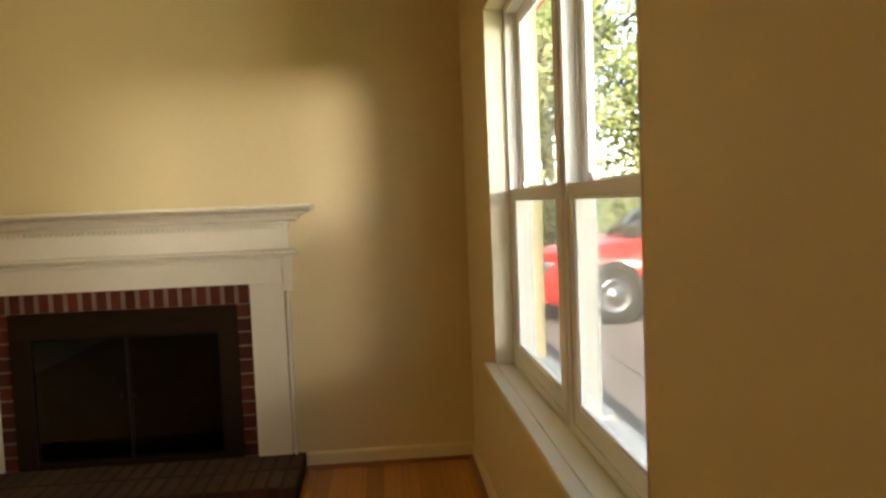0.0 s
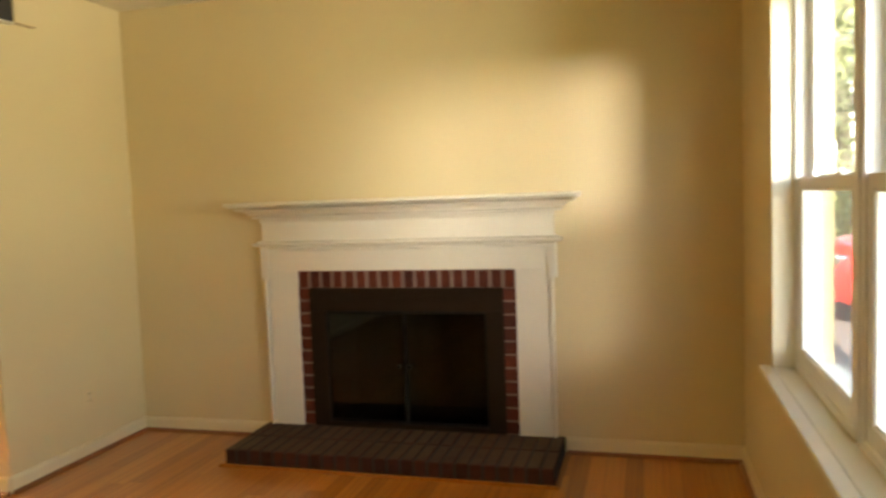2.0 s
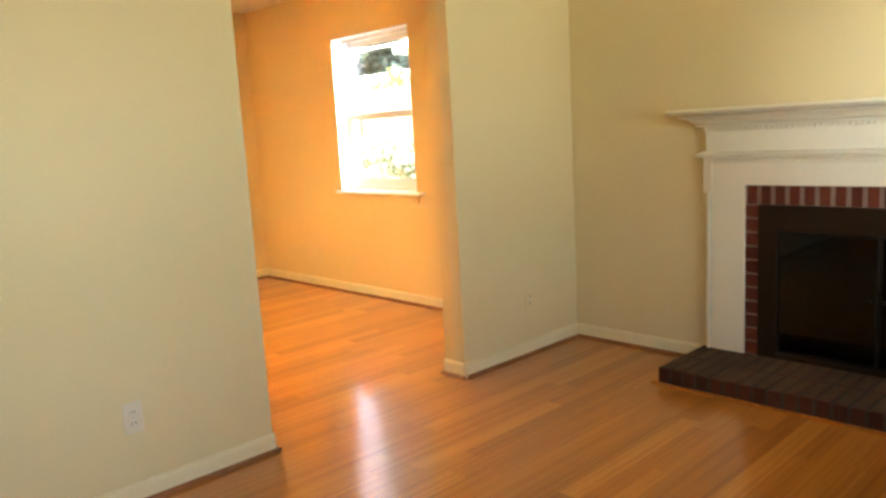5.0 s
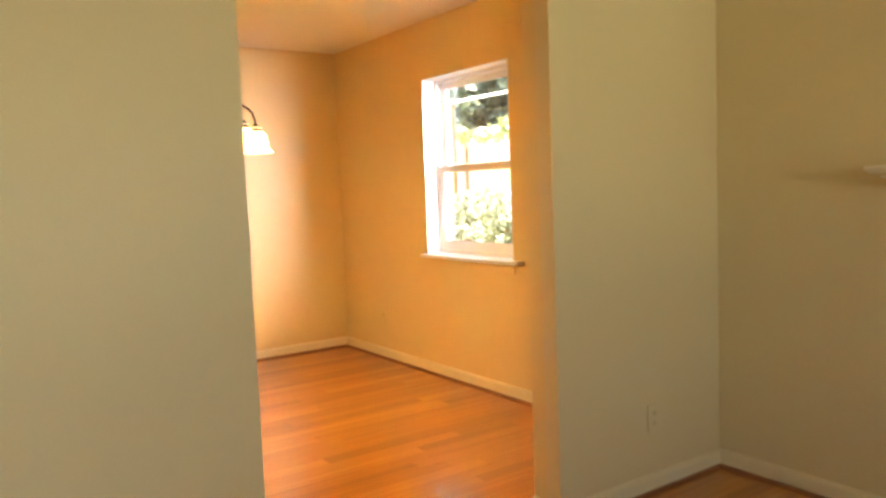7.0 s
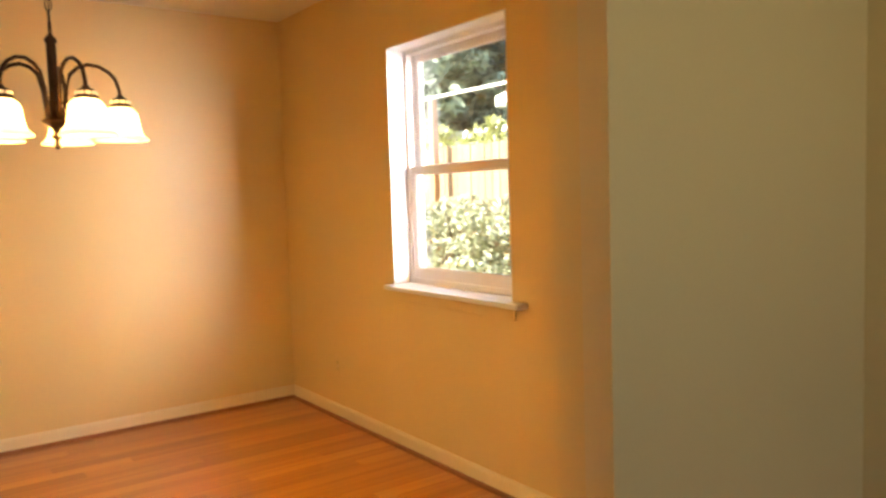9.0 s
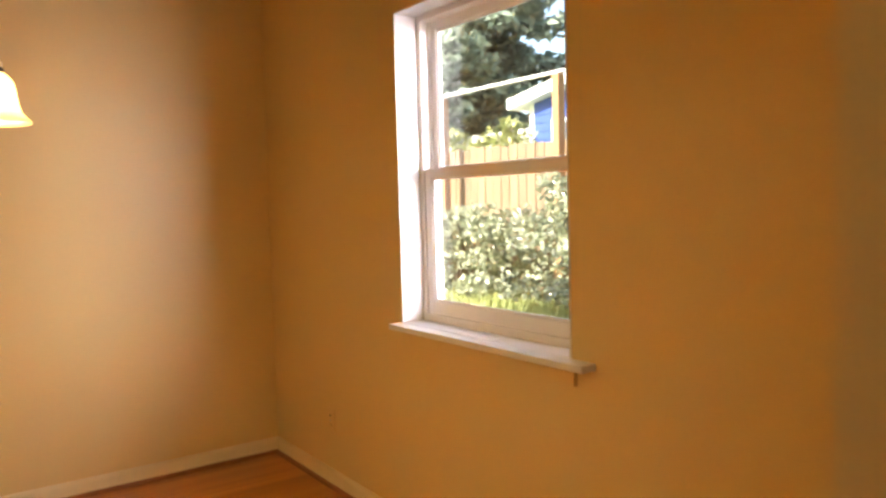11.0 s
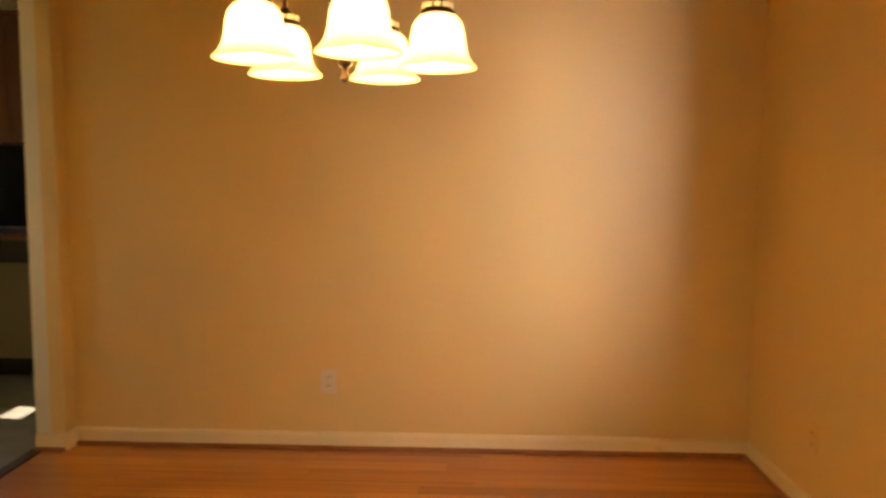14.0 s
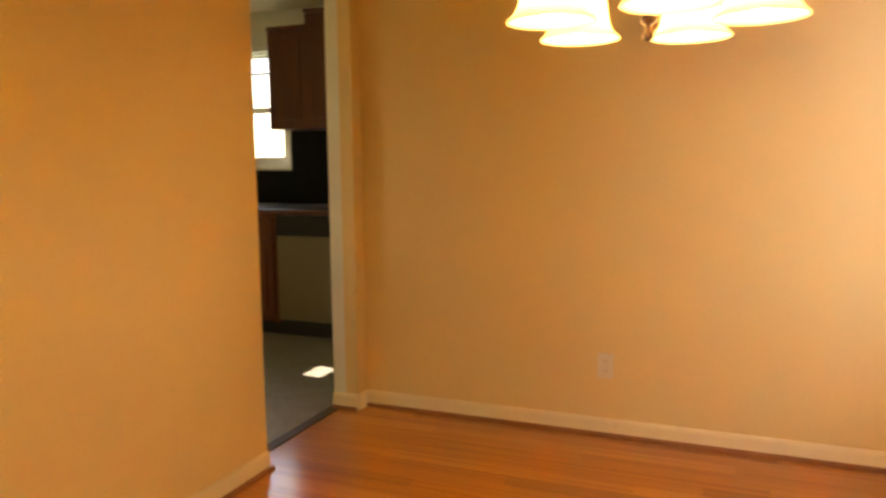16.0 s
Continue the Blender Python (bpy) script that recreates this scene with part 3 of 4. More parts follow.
# ---- outlets ----
def outlet(place, turn_deg, label, plate=PLATE_IVORY):
    root = thing("wall_outlet", place, label, "outlet", "wall outlets")
    root.rotation_euler = (0, 0, radians(turn_deg))
    part("cover_plate", boxes((-0.035, 0.035, -0.006, 0, -0.058, 0.058), bevel=0.003), plate, root)
    for z in (-0.021, 0.021):
        sock = part("socket", boxes((-0.016, 0.016, -0.008, -0.0055, z - 0.014, z + 0.014), bevel=0.002), plate, root)
        for x in (-0.006, 0.006):
            part("slot", boxes((x - 0.0012, x + 0.0012, -0.0086, -0.0079, z - 0.005, z + 0.006)), DARK_SLOT, sock)
    part("screw", revolve([(0.0, -0.0005), (0.0035, -0.0005), (0.0035, 0.001), (0, 0.0015)], 8), STEEL, root, at=pose(0, -0.0065, 0, 90))
    return root


outlet((DW, 1.768, 0.328), 90, "ivory wall outlet low on the blank dining wall")
outlet((-5.195, NORTH, 0.318), 0, "ivory wall outlet under the dining window wall", WALL_DINING)
outlet((WEST, 3.288, 0.318), 90, "cream wall outlet beside the fireplace corner", WALL_CREAM)
outlet((WEST, 1.052, 0.327), 90, "white wall outlet beside the wide opening")


# ---- door chime over the opening ----
def door_chime():
    root = thing("door_chime", (WEST, 2.965, 2.265), "cream door chime high on the wall, a dark block for its open side", "door chime")
    part("housing", boxes((0.0, 0.045, -0.02, 0.115, -0.055, 0.055), bevel=0.006), WALL_CREAM, root)
    # solid block, the shade inside the open case is put into its colour
    part("dark_case_block", boxes((0.0, 0.035, -0.135, -0.0205, -0.055, 0.058), bevel=0.003), DARK_SLOT, root, "solid block painted with the dark of the open chime case")
    part("case_lip", boxes((0.0, 0.042, -0.14, -0.0205, -0.063, -0.0555), bevel=0.002), TRIM_WHITE, root)


door_chime()


# ---- fireplace ----
def fireplace():
    root = thing("fireplace", (FC, NORTH, 0), "white painted mantel round a red brick fireplace with glass doors", "fireplace")
    top_h = 0.085
    # mantel surround: two legs, lintel board, frieze and mouldings, all proud of the wall
    for k in (-1, 1):
        a, b = sorted((k * 0.603, k * 0.770))
        leg = part("pilaster", boxes((a, b, -0.032, 0, top_h, 0.94), bevel=0.003), TRIM_WHITE, root)
        a, b = sorted((k * 0.7775, k * 0.794))
        part("back_band", boxes((a, b, -0.044, -0.001, top_h, 0.90), bevel=0.005), TRIM_WHITE, leg)
        a, b = sorted((k * 0.765, k * 0.812))
        part("ear", boxes((a, b, -0.044, -0.001, 0.901, 1.083), bevel=0.005), TRIM_WHITE, leg)
    part("lintel_board", boxes((-0.765, 0.765, -0.032, 0, 0.941, 1.080), bevel=0.002), TRIM_WHITE, root)
    part("inner_bead", profile_run([(0.032, 1.052), (0.046, 1.054), (0.048, 1.066), (0.036, 1.068)], -0.765, 0.765, 0, 0.4), TRIM_WHITE, root)
    part("ledge_moulding", profile_run([(0.034, 1.077), (0.060, 1.079), (0.074, 1.084), (0.076, 1.096), (0.062, 1.098), (0.052, 1.106), (0.046, 1.108)], -0.765, 0.765, 0, 1.0), TRIM_WHITE, root)
    part("frieze_board", boxes((-0.800, 0.800, -0.034, 0, 1.1085, 1.208), bevel=0.002), TRIM_WHITE, root)
    bead = part("dentil_band", boxes((-0.806, 0.806, -0.042, 0, 1.2085, 1.230), bevel=0.001), TRIM_WHITE, root)
    dentil = mesh_of("dentil", boxes((-0.0075, 0.0075, -0.013, 0.0, -0.008, 0.008)), TRIM_WHITE)
    for i in range(66):
        ob = new("dentil", dentil)
        ob.parent = bead
        ob.location = (-0.794 + i * 1.588 / 65, -0.0425, 1.2195)
    part("bed_moulding", profile_run([(0.040, 1.231), (0.066, 1.233), (0.068, 1.242), (0.060, 1.244)], -0.775, 0.775, 0), TRIM_WHITE, root)
    part("crown_moulding", profile_run([(0.054, 1.250), (0.078, 1.251), (0.082, 1.258), (0.092, 1.268), (0.112, 1.276), (0.130, 1.279), (0.132, 1.287), (0.120, 1.288)], -0.775, 0.775, 0), TRIM_WHITE, root)
    part("shelf_fillet", profile_run([(0.118, 1.294), (0.158, 1.295), (0.160, 1.3025), (0.150, 1.303)], -0.775, 0.775, 0), TRIM_WHITE, root)
    part("moulding_core", boxes((-0.80, 0.80, -0.034, 0, 1.2305, 1.303)), TRIM_WHITE, root)
    part("mantel_shelf", boxes((-0.935, 0.935, -0.195, 0, 1.3035, 1.321), bevel=0.005, segments=3), TRIM_WHITE, root)
    # brick face in the opening
    face = part("mortar_bed", boxes((-0.603, -0.53, -0.014, 0.11, top_h, 0.94), (0.53, 0.603, -0.014, 0.11, top_h, 0.94), (-0.53, 0.53, -0.014, 0.11, 0.846, 0.94)), MORTAR, root)
    side = mesh_of("brick", boxes((-0.036, 0.036, -0.006, 0.004, -0.0295, 0.0295), bevel=0.003, segments=1), BRICK_RED)
    sold = mesh_of("brick", boxes((-0.0225, 0.0225, -0.006, 0.004, -0.0450, 0.0450), bevel=0.003, segments=1), BRICK_RED)
    rows = 11
    step = (0.846 - top_h) / rows
    for k in (-1, 1):
        for i in range(rows):
            ob = new("brick", side)
            ob.parent = face
            ob.location = (k * 0.567, -0.0135 + random.uniform(-0.001, 0.001), top_h + (i + 0.5) * step)
    n = 18
    for i in range(n):
        ob = new("brick", sold)
        ob.parent = face
        ob.location = (-0.603 + (i + 0.5) * 1.206 / n, -0.0135 + random.uniform(-0.001, 0.001), 0.893)
    # metal front with glass doors
    front = part("hood_panel", boxes((-0.535, 0.535, -0.03, 0.0, 0.722, 0.846), bevel=0.003), FIRE_METAL, root, "dark bronze metal panel")
    for k in (-1, 1):
        a, b = sorted((k * 0.445, k * 0.535))
        part("side_panel", boxes((a, b, -0.03, 0.0, top_h + 0.001, 0.7215), bevel=0.003), FIRE_METAL, root)
    part("bottom_rail", boxes((-0.4445, 0.4445, -0.03, 0.0, top_h + 0.001, 0.112), bevel=0.003), FIRE_METAL, root)
    for k in (-1, 1):
        a, b = sorted((k * 0.002, k * 0.443))
        door = part("glass_door", boxes((a, a + 0.010, -0.018, -0.006, 0.114, 0.72), (b - 0.010, b, -0.018, -0.006, 0.114, 0.72), (a + 0.010, b - 0.010, -0.018, -0.006, 0.706, 0.72), (a + 0.010, b - 0.010, -0.018, -0.006, 0.114, 0.128), bevel=0.002), FIRE_DOOR, front)
        part("pane", boxes((a + 0.010, b - 0.010, -0.015, -0.012, 0.128, 0.706)), GLASS_SMOKED, root)
        part("pull_knob", revolve([(0, 0), (0.006, 0.002), (0.006, 0.012), (0.011, 0.018), (0.009, 0.026), (0, 0.028)], 12), FIRE_DOOR, root, at=pose(k * 0.03, -0.022, 0.43, 90))
    for i in range(6):
        part("vent_louvre", boxes((-0.40, 0.40, -0.034, -0.0305, 0.775 + i * 0.008, 0.779 + i * 0.008)), FIRE_METAL, front)
    # lined firebox behind
    part("firebox", boxes((-0.53, -0.50, 0.0, 0.55, top_h, 0.845), (0.50, 0.53, 0.0, 0.55, top_h, 0.845), (-0.50, 0.50, 0.52, 0.55, top_h, 0.845), (-0.50, 0.50, 0.0, 0.52, 0.815, 0.845), (-0.50, 0.50, 0.0, 0.52, top_h - 0.02, top_h)), FIRE_BLACK, root)
    part("chimney_back", boxes((-0.75, 0.75, 0.56, 0.66, -0.2, 2.6), (-0.75, -0.54, 0.222, 0.56, -0.2, 2.6), (0.54, 0.75, 0.222, 0.56, -0.2, 2.6)), SIDING_OUT, root)
    # raised brick hearth
    y0, y1 = 3.267 - NORTH, -0.046
    core = part("hearth", boxes((-0.829, 0.829, y0 + 0.008, -0.001, 0.0, top_h - 0.004)), MORTAR_DARK, root, "low raised brick hearth")
    n = 25
    wd = 1.67 / n
    rowd = (y1 + 0.045 - y0) / 2
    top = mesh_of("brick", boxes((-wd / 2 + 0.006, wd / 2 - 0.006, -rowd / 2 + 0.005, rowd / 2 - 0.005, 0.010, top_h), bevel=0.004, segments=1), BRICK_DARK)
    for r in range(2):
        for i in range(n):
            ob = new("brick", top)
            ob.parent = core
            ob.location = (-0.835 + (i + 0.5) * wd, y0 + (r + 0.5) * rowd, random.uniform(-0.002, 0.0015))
    part("shoe_trim", boxes((-0.855, 0.855, y0 - 0.018, y0 - 0.0015, 0.0005, 0.016), (-0.855, -0.837, y0 - 0.0015, -0.028, 0.0005, 0.016), (0.837, 0.855, y0 - 0.0015, -0.028, 0.0005, 0.016), bevel=0.005), OAK, core, "thin oak trim at the foot of the hearth")
    return root


fireplace()


# ---- chandelier ----
def chandelier():
    cx, cy = -4.055, 2.14
    root = thing("chandelier", (cx, cy, H), "bronze five-arm chandelier with lit frosted bell shades", "chandelier")
    z = lambda v: v - H
    part("ceiling_canopy", revolve([(0, z(H)), (0.062, z(H)), (0.064, z(H - 0.008)), (0.050, z(H - 0.022)), (0.020, z(H - 0.034)), (0.008, z(H - 0.046)), (0, z(H - 0.047))], 24), BRONZE, root, smooth=True)
    links = 12
    top, bottom = H - 0.045, 1.905
    ln = (top - bottom) / links
    for i in range(links):
        zc = top - (i + 0.5) * ln
        pts = []
        for k in range(14):
            a = 2 * math.pi * k / 14
            u, v = 0.0095 * math.cos(a), (ln / 2 + 0.004) * math.sin(a)
            pts.append((u, 0, z(zc) + v) if i % 2 else (0, u, z(zc) + v))
        part("chain_link", tube(pts, 0.0022, 6, closed=True), BRONZE, root, smooth=True)
    part("lamp_cord", tube([(0.004, 0.003, z(H - 0.03)), (0.006, -0.004, z(2.2)), (-0.003, 0.004, z(2.05)), (0, 0, z(1.90))], 0.0022, 6), BRONZE, root, smooth=True)
    ring = [(0.019 * math.cos(2 * math.pi * k / 20), 0, z(1.892) + 0.021 * math.sin(2 * math.pi * k / 20)) for k in range(20)]
    part("hanging_ring", tube(ring, 0.003, 8, closed=True), BRONZE, root, smooth=True)
    col = [(0, 1.876), (0.006, 1.874), (0.008, 1.866), (0.017, 1.856), (0.020, 1.846), (0.014, 1.838), (0.015, 1.832), (0.0155, 1.66), (0.019, 1.62), (0.026, 1.60), (0.042, 1.592), (0.044, 1.584), (0.026, 1.574), (0.012, 1.560), (0.009, 1.548), (0.016, 1.541), (0.016, 1.534), (0.007, 1.527), (0.006, 1.516), (0.011, 1.508), (0.010, 1.500), (0, 1.494)]
    part("column", revolve([(r, z(h)) for r, h in col], 20), BRONZE, root, smooth=True)
    R = 0.203
    line = [(0.026, 1.600), (0.030, 1.640), (0.036, 1.690), (0.050, 1.742), (0.074, 1.766), (0.106, 1.778), (0.140, 1.774), (0.170, 1.757), (0.190, 1.735), (0.201, 1.700), (R, 1.668)]
    shade_prof = [(0.030, 1.640), (0.042, 1.634), (0.052, 1.622), (0.057, 1.606), (0.059, 1.588), (0.062, 1.568), (0.067, 1.552), (0.075, 1.540), (0.084, 1.532), (0.087, 1.527), (0.084, 1.525), (0.074, 1.534), (0.065, 1.548), (0.059, 1.566), (0.056, 1.588), (0.053, 1.605), (0.049, 1.618), (0.040, 1.629), (0.028, 1.635)]
    for i in range(5):
        a = radians(17 + 72 * i)
        c, s = math.cos(a), math.sin(a)
        arm = part("arm", tube([(r * c, r * s, z(h)) for r, h in line], [0.008, 0.0075, 0.007] + [0.0065] * 8, 10), BRONZE, root, smooth=True)
        at = pose(R * c, R * s, 0)
        cap = [(0, 1.684), (0.009, 1.682), (0.013, 1.674), (0.024, 1.668), (0.030, 1.663), (0.030, 1.652), (0.036, 1.648), (0.038, 1.642), (0.034, 1.6395), (0, 1.639)]
        part("socket_cap", revolve([(r, z(h)) for r, h in cap], 20), BRONZE, arm, smooth=True, at=at)
        # no slots are cut: solid blocks glow like lamplight leaking through the cap
        for k in range(10):
            b = 2 * math.pi * k / 10
            part("glow_slot_block", boxes((-0.0072, 0.0072, -0.0028, 0.0028, -0.0052, 0.0052), bevel=0.001), SLOT_LIGHT, arm, at=at @ pose(0.0305 * math.cos(b), 0.0305 * math.sin(b), z(1.6575), 0, 0, math.degrees(b) + 90))
        part("shade", revolve([(r, z(h)) for r, h in shade_prof], 32), SHADE_GLASS, root, "glowing frosted glass bell shade", smooth=True, at=at)
        part("bulb", revolve([(0, z(1.532)), (0.014, z(1.535)), (0.024, z(1.545)), (0.028, z(1.562)), (0.024, z(1.582)), (0.014, z(1.604)), (0.012, z(1.632)), (0, z(1.633))], 16), BULB, root, "lit round bulb", smooth=True, at=at)
        # light of the bulb, just under the rim
        lamp("bulb_light", "POINT", (cx + R * c, cy + R * s, 1.508), (cx, cy, 0), BULB_WATTS, (1.0, 0.645, 0.24), radius=0.026)
    return root


chandelier()


# ---- kitchen, seen through the doorway ----
def kitchen():
    fx = -6.985
    def unit(name, y0, y1, label, drawer=True):
        root = thing(name, (fx, (y0 + y1) / 2, 0), label, "cabinet", "kitchen base cabinets")
        w = (y1 - y0) / 2 - 0.001
        part("body", boxes((KW - fx + 0.002, -0.02, -w, w, 0.10, 0.888)), CABINET_WOOD, root)
        part("toe_kick", boxes((KW - fx + 0.002, -0.06, -w, w, 0.0, 0.099)), APPLIANCE_BLACK, root)
        part("face_frame", boxes((-0.0195, 0, -w, -w + 0.04, 0.10, 0.888), (-0.0195, 0, w - 0.04, w, 0.10, 0.888), (-0.0195, 0, -w + 0.04, w - 0.04, 0.85, 0.888), bevel=0.002), CABINET_WOOD, root)
        d = part("door", boxes((0.001, 0.019, -w + 0.025, w - 0.025, 0.12, 0.69), bevel=0.004), CABINET_WOOD, root)
        part("door_panel", boxes((0.0195, 0.025, -w + 0.085, w - 0.085, 0.18, 0.63), bevel=0.006), CABINET_WOOD, d)
        part("drawer_front", boxes((0.001, 0.019, -w + 0.025, w - 0.025, 0.715, 0.865), bevel=0.004), CABINET_WOOD, root)
        return root
    unit("base_cabinet", -1.95, -0.775, "cherry-stained sink base cabinet under a black worktop")
    unit("base_cabinet", -0.165, 0.39, "cherry-stained corner base cabinet under a black worktop")
    dish = thing("dishwasher", (fx, -0.47, 0), "dishwasher with a black control panel and almond door", "dishwasher")
    part("tub", boxes((KW - fx + 0.002, -0.02, -0.300, 0.300, 0.11, 0.885)), APPLIANCE_BLACK, dish)
    part("door", boxes((-0.019, 0.014, -0.299, 0.299, 0.125, 0.735), bevel=0.005), DISH_PANEL, dish, "almond dishwasher door")
    ctl = part("control_panel", boxes((-0.019, 0.022, -0.299, 0.299, 0.738, 0.882), bevel=0.006), APPLIANCE_BLACK, dish, "black control panel")
    for i in range(4):
        part("button", boxes((0.0215, 0.025, -0.24 + i * 0.05, -0.21 + i * 0.05, 0.80, 0.815), bevel=0.001), APPLIANCE_BLACK, ctl)
    part("toe_panel", boxes((-0.08, -0.05, -0.299, 0.299, 0.0, 0.118)), APPLIANCE_BLACK, dish)
    top = thing("worktop", (fx, -0.8, 0.89), "black laminate worktop with a wood front edge", "worktop")
    part("slab", boxes((KW - fx + 0.002, 0.012, -1.15, 1.195, 0.0, 0.034), bevel=0.003), COUNTER_BLACK, top)
    part("front_edge", boxes((0.0125, 0.030, -1.15, 1.195, -0.004, 0.032), bevel=0.004), CABINET_WOOD, top, "wooden front edge")
    structure("backsplash", boxes((KW + 0.001, KW + 0.010, -1.95, 0.395, 0.925, 1.19), (KW + 0.001, KW + 0.010, -1.03, 0.395, 1.19, 1.50), bevel=0.001), SPLASH_BLACK, "black backsplash behind the worktop", "backsplash")
    sink = thing("sink", (-7.28, -1.45, 0.9245), "steel drop-in sink in the worktop under the window", "sink")
    part("rim", boxes((-0.21, 0.21, -0.39, -0.36, 0, 0.008), (-0.21, 0.21, 0.36, 0.39, 0, 0.008), (-0.21, -0.18, -0.36, 0.36, 0, 0.008), (0.18, 0.21, -0.36, 0.36, 0, 0.008), bevel=0.003), STEEL, sink)
    def upper(y0, y1, z0, z1, depth, label):
        root = thing("wall_cabinet", (KW, (y0 + y1) / 2, z0), label, "cabinet", "kitchen wall cabinets")
        w, h = (y1 - y0) / 2 - 0.001, z1 - z0
        part("body", boxes((0.002, depth - 0.02, -w, w, 0, h)), CABINET_WOOD, root)
        d = part("door", boxes((depth - 0.0195, depth, -w + 0.002, w - 0.002, 0.004, h - 0.004), bevel=0.004), CABINET_WOOD, root)
        part("door_panel", boxes((depth + 0.0003, depth + 0.006, -w + 0.065, w - 0.065, 0.07, h - 0.07), bevel=0.006), CABINET_WOOD, d)
        part("top_moulding", boxes((0.002, depth + 0.015, -w, w, h + 0.001, h + 0.03), bevel=0.006), CABINET_WOOD, root)
        return root
    upper(-1.01, -0.66, 1.50, 2.22, 0.32, "cherry-stained wall cabinet beside the kitchen window")
    upper(-0.658, -0.10, 1.50, 2.32, 0.36, "taller cherry-stained corner wall cabinet")


kitchen()


def kitchen_blind():
    root = thing("window_blind", (KW + 0.02, (WIN_K[0] + WIN_K[1]) / 2, WIN_K[3] - 0.04), "white slatted blind drawn up over the kitchen window", "blind")
    w = (WIN_K[1] - WIN_K[0]) / 2 - 0.01
    part("head_rail", boxes((-0.018, 0.018, -w, w, 0.0, 0.035), bevel=0.003), VINYL_WHITE, root)
    for i in range(5):
        part("slat", boxes((-0.02, 0.02, -w, w, -0.028 - i * 0.028, -0.022 - i * 0.028), bevel=0.002), VINYL_WHITE, root)
    part("bottom_rail", boxes((-0.018, 0.018, -w, w, -0.185, -0.165), bevel=0.003), VINYL_WHITE, root)


kitchen_blind()

# ---- outside: ground, driveway, garden, neighbours ----


def ease(v, a, b):
    k = min(1.0, max(0.0, (v - a) / (b - a)))
    return k * k * (3 - 2 * k)


def ground_z(x, y):
    return -0.25 + 0.58 * ease(y, 4.1, 6.3) * ease(-x, 0.5, 2.6)


def ground():
    xs = [-900, -300, -120, -60] + [-40 + i * 1.0 for i in range(81)] + [60, 120, 300, 900]
    ys = [-900, -300, -120, -60] + [-30 + i * 1.0 for i in range(81)] + [80, 120, 300, 900]
    verts = [(x, y, ground_z(x, y) + (0.02 * noise.noise(Vector((x * 0.4, y * 0.4, 0))) if abs(x) < 41 and 6 < y < 51 and x < -3 else 0)) for y in ys for x in xs]
    n = len(xs)
    faces = [(j * n + i, j * n + i + 1, (j + 1) * n + i + 1, (j + 1) * n + i) for j in range(len(ys) - 1) for i in range(n - 1)]
    me = bpy.data.meshes.new("ground")
    me.from_pydata(verts, [], faces)
    me.materials.append(GRASS)
    tagged(new("ground", me), "sunny lawn round the house", "ground", kind="structure")


ground()


def leaves(name, centres, size, mat, parent=None, flat=0.0, label=""):
    """Many small folded leaves, each two triangles, round the given centres (point, radius, count)."""
    verts, faces = [], []
    rnd = random.Random(len(centres) * 7 + 3)
    for c, rad, count in centres:
        for _ in range(count):
            while True:
                v = Vector((rnd.uniform(-1, 1), rnd.uniform(-1, 1), rnd.uniform(-1, 1)))
                if 0.25 < v.length < 1:
                    break
            p = Vector(c) + Vector((v.x * rad[0], v.y * rad[1], v.z * rad[2]))
            d = Vector((rnd.gauss(0, 1), rnd.gauss(0, 1), rnd.gauss(0, 1) * (1 - flat))).normalized()
            u = d.orthogonal().normalized()
            s = size * rnd.uniform(0.6, 1.4)
            k = len(verts)
            w = d.cross(u)
            verts += [p - d * s, p + u * s * 0.45 + w * s * 0.12, p + d * s, p - u * s * 0.45 + w * s * 0.12]
            faces += [(k, k + 1, k + 2), (k, k + 2, k + 3)]
    me = bpy.data.meshes.new(name)
    me.from_pydata(verts, [], faces)
    me.materials.append(mat)
    ob = new(name, me)
    if parent:
        ob.parent = parent
    if label:
        tagged(ob, label)
    return ob


def broad_tree(x, y, height, spread, mat, label, seed, leaf=0.11, count=90):
    rnd = random.Random(seed)
    z0 = ground_z(x, y) - 0.05
    root = thing("tree", (x, y, z0), label, "tree", "garden trees")
    lean = (rnd.uniform(-0.2, 0.2), rnd.uniform(-0.2, 0.2))
    trunk = [(lean[0] * t * t, lean[1] * t * t, height * 0.62 * t) for t in (0, 0.15, 0.4, 0.7, 1.0)]
    r = height * 0.022
    tr = part("trunk", tube(trunk, [r * 1.3, r, r * 0.85, r * 0.6, r * 0.3], 10), BARK, root, smooth=True)
    clumps = []
    for i in range(16):
        a = i * 2.4 + rnd.uniform(-0.3, 0.3)
        t = 0.35 + 0.6 * rnd.random()
        base = Vector((lean[0] * t * t, lean[1] * t * t, height * 0.62 * t))
        reach = spread * rnd.uniform(0.55, 1.0) * (1.15 - 0.5 * t)
        tip = base + Vector((math.cos(a) * reach, math.sin(a) * reach, height * rnd.uniform(0.08, 0.3)))
        midp = (base + tip) / 2 + Vector((0, 0, 0.1))
        part("limb", tube([base, midp, tip], [r * 0.4, r * 0.25, r * 0.08], 6), BARK, tr, smooth=True)
        for q in (midp, tip, tip + Vector((rnd.uniform(-0.5, 0.5), rnd.uniform(-0.5, 0.5), 0.4))):
            clumps.append((q, (spread * 0.28, spread * 0.28, spread * 0.2), count))
    leaves("crown", clumps, leaf, mat, root)
    return root


